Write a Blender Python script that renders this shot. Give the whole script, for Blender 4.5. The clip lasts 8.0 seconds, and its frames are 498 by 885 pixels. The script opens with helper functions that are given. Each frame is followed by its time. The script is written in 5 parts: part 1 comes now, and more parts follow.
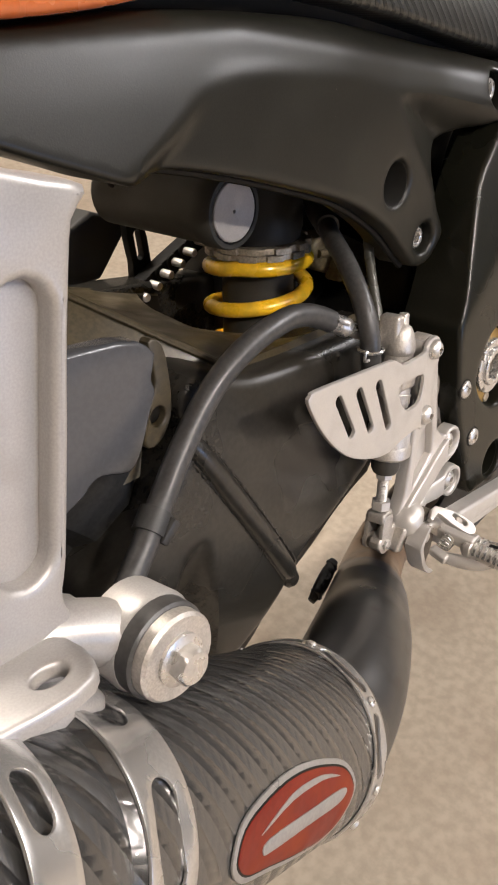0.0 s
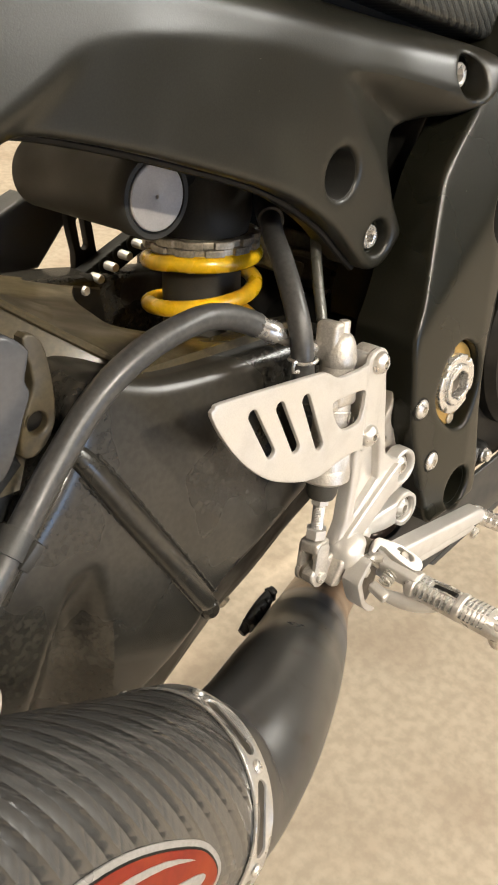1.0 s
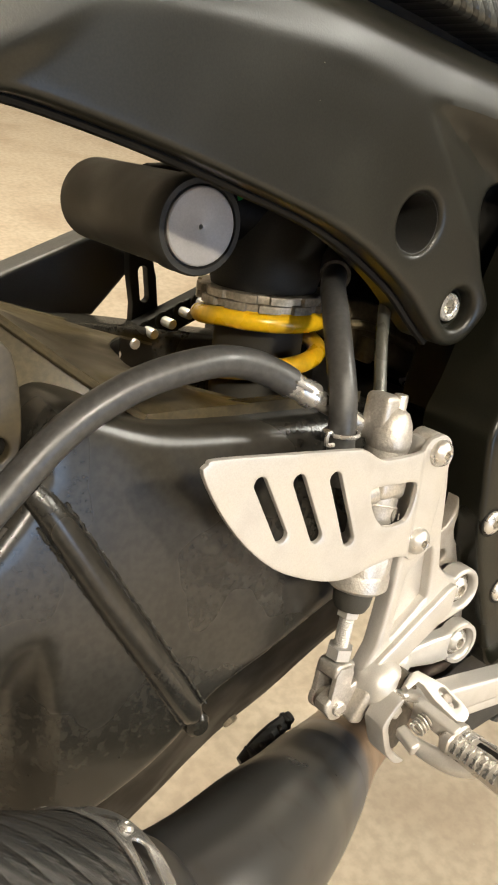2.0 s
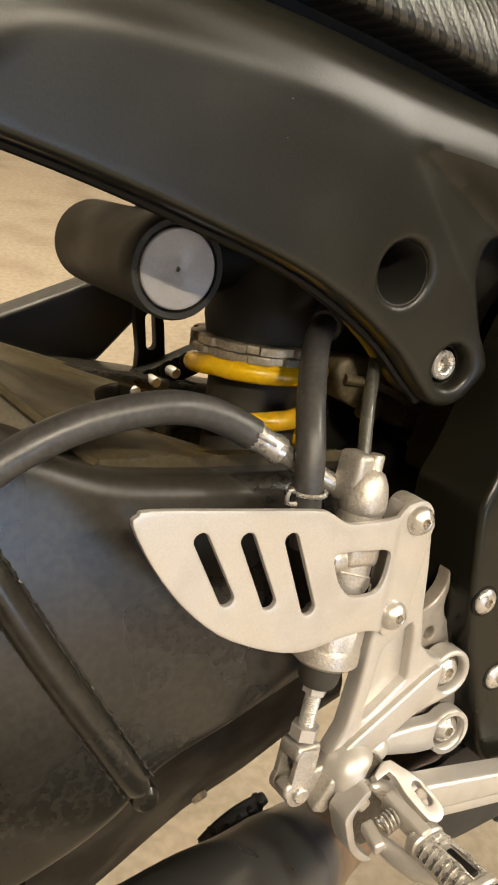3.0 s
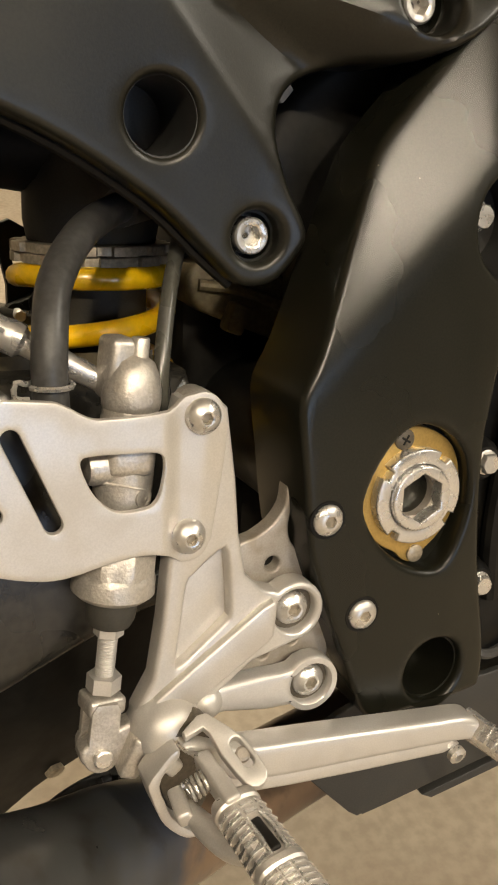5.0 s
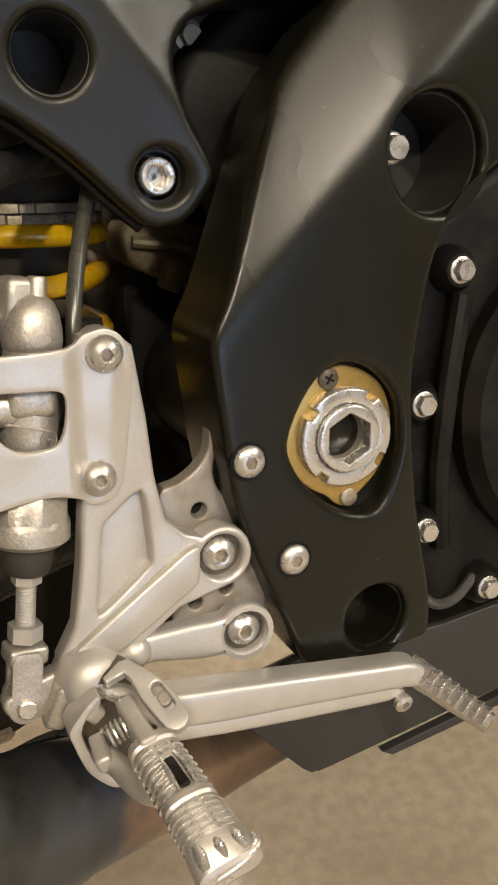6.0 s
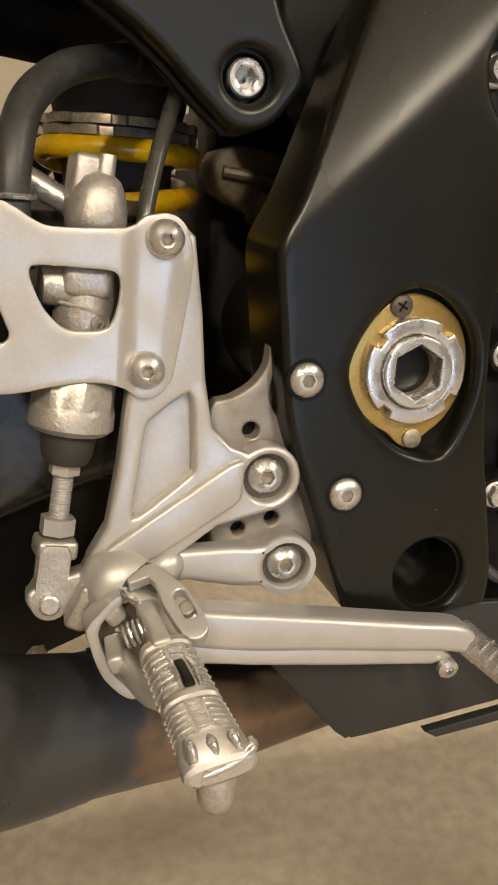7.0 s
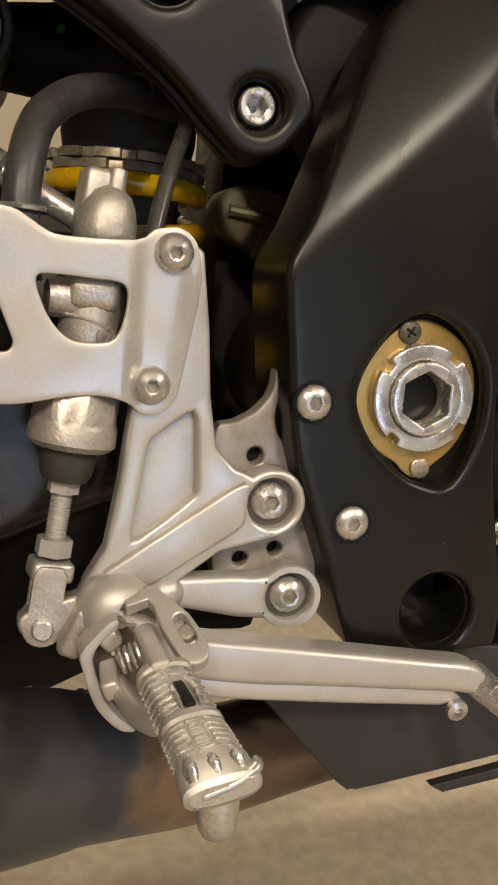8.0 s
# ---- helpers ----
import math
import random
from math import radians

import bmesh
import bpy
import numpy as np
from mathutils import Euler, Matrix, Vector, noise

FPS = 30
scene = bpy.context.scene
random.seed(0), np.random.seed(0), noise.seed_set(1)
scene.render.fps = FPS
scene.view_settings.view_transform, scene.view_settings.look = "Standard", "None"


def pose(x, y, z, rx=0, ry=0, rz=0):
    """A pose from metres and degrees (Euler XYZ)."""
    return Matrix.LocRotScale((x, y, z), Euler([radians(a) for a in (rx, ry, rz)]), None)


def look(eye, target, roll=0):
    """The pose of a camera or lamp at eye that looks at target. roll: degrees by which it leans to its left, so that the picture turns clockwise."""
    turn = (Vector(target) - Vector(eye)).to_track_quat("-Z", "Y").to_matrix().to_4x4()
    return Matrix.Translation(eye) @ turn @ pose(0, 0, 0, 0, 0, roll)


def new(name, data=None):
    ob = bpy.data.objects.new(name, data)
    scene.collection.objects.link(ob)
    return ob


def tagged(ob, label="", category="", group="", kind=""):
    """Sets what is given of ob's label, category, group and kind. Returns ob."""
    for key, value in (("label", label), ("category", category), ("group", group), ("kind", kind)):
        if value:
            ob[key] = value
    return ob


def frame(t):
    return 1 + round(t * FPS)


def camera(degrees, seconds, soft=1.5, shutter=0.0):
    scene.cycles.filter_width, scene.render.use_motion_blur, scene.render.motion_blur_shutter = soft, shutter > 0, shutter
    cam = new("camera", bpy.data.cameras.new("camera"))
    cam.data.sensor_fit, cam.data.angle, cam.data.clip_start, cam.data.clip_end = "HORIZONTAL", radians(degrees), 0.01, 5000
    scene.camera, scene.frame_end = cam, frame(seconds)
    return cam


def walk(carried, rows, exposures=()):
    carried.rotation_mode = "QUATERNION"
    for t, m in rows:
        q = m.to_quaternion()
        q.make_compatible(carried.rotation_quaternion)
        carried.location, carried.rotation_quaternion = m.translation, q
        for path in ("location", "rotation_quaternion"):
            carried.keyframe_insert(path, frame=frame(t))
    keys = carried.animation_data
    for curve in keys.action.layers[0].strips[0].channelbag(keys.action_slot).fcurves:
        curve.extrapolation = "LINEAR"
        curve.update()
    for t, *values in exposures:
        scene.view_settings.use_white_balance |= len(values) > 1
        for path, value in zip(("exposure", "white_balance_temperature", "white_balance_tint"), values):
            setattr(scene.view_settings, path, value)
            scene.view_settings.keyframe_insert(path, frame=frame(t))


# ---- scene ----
# The motorcycle leans on its side stand; BIKE carries its own axes (x ahead, y to its left, z up) into the room.
BIKE = pose(0, 0, 0, -11.3, 3.93, 0)

# ---- camera ----
cam = camera(31.4, 8.0, soft=2.0)
PATH = [
    (0.0, (0.0142, 0.0174, 0.8184), (0.6820, 0.6076, 0.3648), -0.63),
    (0.2, (0.0350, 0.0143, 0.8212), (0.7045, 0.6023, 0.3673), -1.05),
    (0.5, (0.0655, 0.0100, 0.8255), (0.7250, 0.6045, 0.3655), -0.91),
    (0.7, (0.0788, 0.0080, 0.8159), (0.7351, 0.6120, 0.3638), -0.34),
    (1.0, (0.1111, 0.0073, 0.7946), (0.7592, 0.6221, 0.3451), 1.52),
    (1.2, (0.1204, 0.0139, 0.7732), (0.7599, 0.6417, 0.3294), 2.97),
    (1.5, (0.1291, 0.0223, 0.7488), (0.7437, 0.6886, 0.3266), 3.60),
    (1.7, (0.1592, 0.0311, 0.7346), (0.7632, 0.7309, 0.3531), 4.50),
    (2.0, (0.2047, 0.0274, 0.7348), (0.7846, 0.7715, 0.4031), 6.45),
    (2.2, (0.2255, 0.0226, 0.7365), (0.7985, 0.7857, 0.4378), 7.83),
    (3.3, (0.2872, 0.0179, 0.7226), (0.7790, 0.8409, 0.4383), 6.94),
    (3.5, (0.3075, 0.0165, 0.7170), (0.7898, 0.8429, 0.4265), 6.02),
    (3.7, (0.3313, 0.0141, 0.7090), (0.8008, 0.8490, 0.4217), 5.74),
    (4.0, (0.3653, 0.0133, 0.7047), (0.8227, 0.8542, 0.4152), 5.71),
    (4.2, (0.3859, 0.0113, 0.6974), (0.8325, 0.8580, 0.4081), 5.48),
    (4.5, (0.4135, 0.0053, 0.6888), (0.8314, 0.8685, 0.4055), 3.98),
    (4.7, (0.4212, 0.0044, 0.6838), (0.8355, 0.8689, 0.3991), 3.38),
    (5.8, (0.4658, -0.0194, 0.6511), (0.8543, 0.8594, 0.3737), -0.48),
    (6.0, (0.4760, -0.0223, 0.6465), (0.8566, 0.8596, 0.3683), -0.68),
    (6.2, (0.4870, -0.0248, 0.6419), (0.8495, 0.8656, 0.3666), -0.92),
    (6.5, (0.5005, -0.0205, 0.6451), (0.8328, 0.8815, 0.3697), 1.14),
    (6.7, (0.5135, -0.0234, 0.6245), (0.8005, 0.8974, 0.3603), 3.19),
    (7.0, (0.5002, -0.0263, 0.5943), (0.7698, 0.9044, 0.3471), 3.99),
    (7.2, (0.4944, -0.0308, 0.5914), (0.7620, 0.9029, 0.3535), 4.31),
    (7.5, (0.4935, -0.0323, 0.5876), (0.7631, 0.9051, 0.3672), 4.89),
    (7.7, (0.4924, -0.0262, 0.5806), (0.7619, 0.9132, 0.3686), 4.94),
    (8.0, (0.4983, -0.0217, 0.5671), (0.7740, 0.9270, 0.4126), 5.03),
]
# seconds, stops, kelvin, tint
EXPOSURE = [(0.0, 0.12, 5750, 14), (0.5, 0.52, 5850, 10), (1.0, 0.62, 6000, 7), (1.5, 0.66, 6050, 5), (2.2, 0.57, 6250, 6), (3.5, 0.1, 6750, 7), (4.5, -0.05, 6750, 7), (6.0, -0.25, 6550, 8), (7.0, -0.4, 6700, 9), (8.0, -0.55, 6700, 10)]
walk(cam, [(t, BIKE @ look(eye, aim, roll)) for t, eye, aim, roll in PATH], EXPOSURE)

# ---- light ----
world = bpy.data.worlds.new("world")
world.use_nodes = True
scene.world = world
sky = world.node_tree.nodes.new("ShaderNodeTexSky")
sky.sky_type, sky.sun_disc = "NISHITA", False
sky.sun_elevation, sky.sun_rotation = radians(30), radians(200)
world.node_tree.links.new(sky.outputs[0], world.node_tree.nodes["Background"].inputs[0])
world.node_tree.nodes["Background"].inputs[1].default_value = 0.1


def area_lamp(name, at, target, sx, sy, watts, colour):
    lamp = bpy.data.lights.new(name, "AREA")
    lamp.shape, lamp.size, lamp.size_y, lamp.energy, lamp.color = "RECTANGLE", sx, sy, watts, colour
    ob = new(name, lamp)
    ob.matrix_world = look(at, target)
    return ob


area_lamp("ceiling_lamp", (-0.5, -1.95, 2.6), (-0.5, -1.95, 0), 0.16, 0.16, 112, (1.0, 0.86, 0.68))
area_lamp("ceiling_lamp", (1.05, -1.95, 2.6), (1.05, -1.95, 0), 0.16, 0.16, 92, (1.0, 0.86, 0.68))
area_lamp("ceiling_lamp", (3.2, -1.4, 2.6), (3.2, -1.4, 0), 0.35, 2.0, 120, (1.0, 0.92, 0.80))
# unseen lamp added to brighten the floor beyond the motorcycle
area_lamp("ceiling_lamp", (0.1, 1.7, 2.6), (0.1, 1.7, 0), 1.3, 0.35, 110, (1.0, 0.86, 0.66))
area_lamp("door_light", (1.25, -3.45, 0.72), (1.25, 0, 0.72), 1.4, 1.3, 20, (0.42, 0.62, 1.0))

# ---- materials ----


def shader(name, colour, rough=0.5, metal=0.0, coat=0.0, grain=0.0, grain_size=0.002, bump=0.0, bump_size=0.001,
           stain=None, stain_amount=0.0, stain_size=0.03, rough_var=0.1, specks=0.0, gloss=0.5):
    """A painted, cast or moulded surface: base colour varied by fine grain and by larger stains, with fine relief."""
    mat = bpy.data.materials.new(name)
    mat.use_nodes = True
    nt = mat.node_tree
    bsdf = nt.nodes["Principled BSDF"]
    bsdf.inputs["Metallic"].default_value = metal
    bsdf.inputs["Coat Weight"].default_value = coat
    bsdf.inputs["Specular IOR Level"].default_value = gloss
    bsdf.inputs["Coat Roughness"].default_value = 0.08
    coord = nt.nodes.new("ShaderNodeTexCoord")

    def noise_tex(size, detail=4.0):
        n = nt.nodes.new("ShaderNodeTexNoise")
        n.inputs["Scale"].default_value = 1.0 / size
        n.inputs["Detail"].default_value = detail
        nt.links.new(coord.outputs["Object"], n.inputs["Vector"])
        return n

    def mixed(fac, a, b):
        m = nt.nodes.new("ShaderNodeMix")
        m.data_type = "RGBA"
        nt.links.new(fac, m.inputs["Factor"])
        for sock, v in ((m.inputs[6], a), (m.inputs[7], b)):
            if isinstance(v, tuple):
                sock.default_value = (*v, 1)
            else:
                nt.links.new(v, sock)
        return m.outputs[2]

    def ranged(value, lo, hi, to_lo, to_hi):
        r = nt.nodes.new("ShaderNodeMapRange")
        r.interpolation_type = "SMOOTHSTEP"
        for key, v in (("From Min", lo), ("From Max", hi), ("To Min", to_lo), ("To Max", to_hi)):
            r.inputs[key].default_value = v
        nt.links.new(value, r.inputs["Value"])
        return r.outputs[0]

    fine = noise_tex(grain_size)
    dark, light = tuple(c * (1 - grain) for c in colour), tuple(min(1.0, c * (1 + grain)) for c in colour)
    out = mixed(ranged(fine.outputs["Fac"], 0.3, 0.7, 0, 1), dark, light)
    big = noise_tex(stain_size, 2.5)
    if stain:
        out = mixed(ranged(big.outputs["Fac"], 0.45, 0.75, 0, stain_amount), out, stain)
    if specks:
        dots = nt.nodes.new("ShaderNodeTexVoronoi")
        dots.inputs["Scale"].default_value = 1.0 / specks
        nt.links.new(coord.outputs["Object"], dots.inputs["Vector"])
        pick = nt.nodes.new("ShaderNodeSeparateColor")
        nt.links.new(dots.outputs["Color"], pick.inputs[0])
        size = ranged(pick.outputs[0], 0.80, 1.0, 0.0, 0.045)
        near = nt.nodes.new("ShaderNodeMath")
        near.operation = "LESS_THAN"
        nt.links.new(dots.outputs["Distance"], near.inputs[0])
        nt.links.new(size, near.inputs[1])
        half = nt.nodes.new("ShaderNodeMath")
        half.operation, half.inputs[1].default_value = "MULTIPLY", 0.5
        nt.links.new(near.outputs[0], half.inputs[0])
        out = mixed(half.outputs[0], out, (0.30, 0.27, 0.22))
    nt.links.new(out, bsdf.inputs["Base Color"])
    nt.links.new(ranged(big.outputs["Fac"], 0.3, 0.7, max(0.02, rough - rough_var), min(1, rough + rough_var)), bsdf.inputs["Roughness"])
    if bump:
        rel = noise_tex(bump_size, 3.0)
        b = nt.nodes.new("ShaderNodeBump")
        b.inputs["Strength"].default_value, b.inputs["Distance"].default_value = bump, 0.0005
        nt.links.new(rel.outputs["Fac"], b.inputs["Height"])
        nt.links.new(b.outputs[0], bsdf.inputs["Normal"])
    return mat


def carbon(name, tow=0.0042, dark=(0.045, 0.045, 0.0455), light=(0.15, 0.149, 0.147), turn=0.0, rough=0.22, relief=0.8, sheen=1.0):
    """Twill-woven carbon fibre under clear lacquer: over- and under-lying tows differ in sheen and tilt."""
    mat = bpy.data.materials.new(name)
    mat.use_nodes = True
    nt = mat.node_tree
    bsdf = nt.nodes["Principled BSDF"]
    uv = nt.nodes.new("ShaderNodeUVMap")
    sep = nt.nodes.new("ShaderNodeSeparateXYZ")
    nt.links.new(uv.outputs[0], sep.inputs[0])

    def math_node(op, a, b=0.0):
        m = nt.nodes.new("ShaderNodeMath")
        m.operation = op
        for i, v in enumerate((a, b)):
            if isinstance(v, float):
                m.inputs[i].default_value = v
            else:
                nt.links.new(v, m.inputs[i])
        return m.outputs[0]

    c, s = math.cos(radians(turn)) / tow, math.sin(radians(turn)) / tow
    u = math_node("SUBTRACT", math_node("MULTIPLY", sep.outputs[0], -c), math_node("MULTIPLY", sep.outputs[1], s))
    v = math_node("ADD", math_node("MULTIPLY", sep.outputs[0], -s), math_node("MULTIPLY", sep.outputs[1], c))
    step = math_node("ADD", math_node("FLOOR", u), math_node("FLOOR", v))
    cell = math_node("ADD", math_node("MULTIPLY", step, 0.25), math_node("MULTIPLY", math_node("ADD", math_node("ADD", u, v), -1.0), 0.75))
    over = math_node("LESS_THAN", math_node("FLOORED_MODULO", cell, 4.0), 2.0)
    under = math_node("SUBTRACT", 1.0, over)
    fu, fv = math_node("FRACT", u), math_node("FRACT", v)
    hump_u = math_node("SINE", math_node("MULTIPLY", fu, math.pi))
    hump_v = math_node("SINE", math_node("MULTIPLY", fv, math.pi))
    wave = math_node("SINE", math_node("MULTIPLY", cell, math.pi / 2))
    high = math_node("ADD", math_node("ABSOLUTE", wave), math_node("MULTIPLY", math_node("ADD", math_node("MULTIPLY", over, hump_u), math_node("MULTIPLY", under, hump_v)), 0.25))
    bump = nt.nodes.new("ShaderNodeBump")
    bump.inputs["Strength"].default_value, bump.inputs["Distance"].default_value = relief, 0.0008
    nt.links.new(high, bump.inputs["Height"])
    nt.links.new(bump.outputs[0], bsdf.inputs["Normal"])
    tilt = nt.nodes.new("ShaderNodeBump")
    tilt.inputs["Strength"].default_value, tilt.inputs["Distance"].default_value = 0.9, 0.0009
    nt.links.new(high, tilt.inputs["Height"])
    nt.links.new(tilt.outputs[0], bsdf.inputs["Coat Normal"])
    mix = nt.nodes.new("ShaderNodeMix")
    mix.data_type = "RGBA"
    mix.inputs[6].default_value, mix.inputs[7].default_value = (*dark, 1), (*light, 1)
    soft_band = math_node("POWER", math_node("MULTIPLY", math_node("ADD", wave, 1.0), 0.5), 1.6)
    nt.links.new(math_node("ADD", math_node("MULTIPLY", under, 0.7), math_node("MULTIPLY", soft_band, 0.3)), mix.inputs["Factor"])
    nt.links.new(mix.outputs[2], bsdf.inputs["Base Color"])
    bsdf.inputs["Roughness"].default_value = rough
    bsdf.inputs["Metallic"].default_value = 0.8
    nt.links.new(math_node("MULTIPLY", over, sheen), bsdf.inputs["Coat Weight"])
    bsdf.inputs["Coat Roughness"].default_value = 0.14
    return mat


SATIN_BLACK = shader("satin_black_paint", (0.0092, 0.0088, 0.0064), 0.33, gloss=0.40, grain=0.25, grain_size=0.0012, bump=0.12, bump_size=0.0009, stain=(0.025, 0.025, 0.016), stain_amount=0.2, stain_size=0.07, rough_var=0.03, specks=0.009)
FRAME_BLACK = shader("black_frame_paint", (0.0078, 0.0078, 0.0052), 0.28, gloss=0.33, grain=0.3, grain_size=0.0010, bump=0.11, bump_size=0.0007, stain=(0.026, 0.024, 0.018), stain_amount=0.12, stain_size=0.07, rough_var=0.015, specks=0.009)
ARM_BLACK = shader("dusty_black_swingarm", (0.020, 0.0185, 0.0155), 0.27, grain=0.3, grain_size=0.004, bump=0.015, bump_size=0.0030, stain=(0.048, 0.041, 0.030), stain_amount=0.22, stain_size=0.09, rough_var=0.02, specks=0.009)
# grey base puts the glossy black panel's reflected sheen into its colour
PANEL = shader("dusty_black_panel_with_sheen", (0.060, 0.061, 0.066), 0.24, grain=0.06, grain_size=0.003, bump=0.02, bump_size=0.002, stain=(0.075, 0.068, 0.058), stain_amount=0.25, stain_size=0.06, rough_var=0.03, specks=0.009)
ARM_DUST = shader("dust_brown_top", (0.058, 0.046, 0.025), 0.38, grain=0.25, grain_size=0.003, bump=0.12, bump_size=0.0012, stain=(0.03, 0.025, 0.018), stain_amount=0.6, stain_size=0.03)
# black of greasy parts; also stands in for shade in recesses and gaps
DEEP_BLACK = shader("greasy_black_and_shade", (0.0045, 0.0043, 0.0038), 0.5, gloss=0.2, grain=0.4, grain_size=0.004, stain=(0.03, 0.025, 0.018), stain_amount=0.35, stain_size=0.03)
PLASTIC = shader("charcoal_plastic", (0.024, 0.0235, 0.022), 0.48, grain=0.2, grain_size=0.001, bump=0.15, bump_size=0.0006)
RUBBER = shader("black_rubber", (0.040, 0.039, 0.038), 0.42, grain=0.25, grain_size=0.003, stain=(0.07, 0.065, 0.06), stain_amount=0.3, stain_size=0.02, specks=0.010)
TYRE = shader("dull_tyre_rubber", (0.014, 0.0137, 0.013), 0.55, gloss=0.3, grain=0.3, grain_size=0.003, bump=0.1, bump_size=0.002)
CAP = shader("dull_turned_alloy", (0.47, 0.44, 0.41), 0.46, metal=0.25, grain=0.05, grain_size=0.001, bump=0.05, bump_size=0.0006, stain=(0.40, 0.36, 0.32), stain_amount=0.3, stain_size=0.01)
CAST_OLIVE = shader("dusty_olive_casting", (0.15, 0.125, 0.075), 0.5, metal=0.2, grain=0.2, grain_size=0.003, bump=0.3, bump_size=0.002, stain=(0.05, 0.042, 0.028), stain_amount=0.6, stain_size=0.02)
PEG = shader("polished_peg_alloy", (0.52, 0.495, 0.465), 0.36, metal=0.6, grain=0.06, grain_size=0.001, bump=0.12, bump_size=0.0008, stain=(0.34, 0.30, 0.25), stain_amount=0.4, stain_size=0.012)
SILVER = shader("satin_silver_anodised", (0.545, 0.525, 0.50), 0.38, metal=0.55, grain=0.05, grain_size=0.0008, bump=0.08, bump_size=0.0005, stain=(0.40, 0.36, 0.31), stain_amount=0.4, stain_size=0.025)
CAST = shader("cast_aluminium", (0.50, 0.47, 0.43), 0.42, metal=0.7, grain=0.12, grain_size=0.0012, bump=0.6, bump_size=0.0017, stain=(0.34, 0.30, 0.25), stain_amount=0.5, stain_size=0.01)
MATT = shader("matt_black_coating", (0.030, 0.028, 0.023), 0.58, grain=0.15, grain_size=0.001, bump=0.1, bump_size=0.0006, stain=(0.05, 0.045, 0.035), stain_amount=0.3, stain_size=0.05)
HANGER = shader("cast_grey_alloy", (0.40, 0.385, 0.37), 0.40, metal=0.5, grain=0.06, grain_size=0.001, bump=0.06, bump_size=0.0006, stain=(0.30, 0.27, 0.23), stain_amount=0.4, stain_size=0.03)
TUBE_GREY = shader("smoky_grey_tube", (0.060, 0.058, 0.048), 0.3, grain=0.1, grain_size=0.002)
DULL = shader("dull_dusty_alloy", (0.36, 0.325, 0.285), 0.45, metal=0.35, grain=0.08, grain_size=0.001, bump=0.15, bump_size=0.0008, stain=(0.24, 0.20, 0.15), stain_amount=0.6, stain_size=0.012)
STEEL = shader("bright_steel", (0.60, 0.58, 0.55), 0.32, metal=0.8, grain=0.06, grain_size=0.002, stain=(0.40, 0.37, 0.33), stain_amount=0.4, stain_size=0.006)
WORN = shader("worn_polished_aluminium", (0.62, 0.605, 0.585), 0.25, metal=0.8, grain=0.06, grain_size=0.001, bump=0.12, bump_size=0.001, stain=(0.60, 0.56, 0.50), stain_amount=0.4, stain_size=0.008)
BAND = shader("brushed_steel_strap", (0.56, 0.55, 0.535), 0.27, metal=0.85, grain=0.05, grain_size=0.0015, rough_var=0.05)
YELLOW = shader("yellow_spring_paint", (0.88, 0.52, 0.010), 0.30, coat=0.4, grain=0.06, grain_size=0.003, stain=(0.32, 0.20, 0.03), stain_amount=0.5, stain_size=0.02)
GOLD = shader("gold_anodised_plate", (0.46, 0.31, 0.10), 0.38, metal=0.7, grain=0.08, grain_size=0.001)
CARBON = carbon("carbon_twill", 0.0050, (0.042, 0.042, 0.043), (0.20, 0.198, 0.195), turn=-8.0, rough=0.27, relief=0.38)
CARBON_FINE = carbon("carbon_twill_fine", 0.0026, (0.014, 0.014, 0.013), (0.105, 0.105, 0.096), rough=0.36, relief=0.3, sheen=0.3)


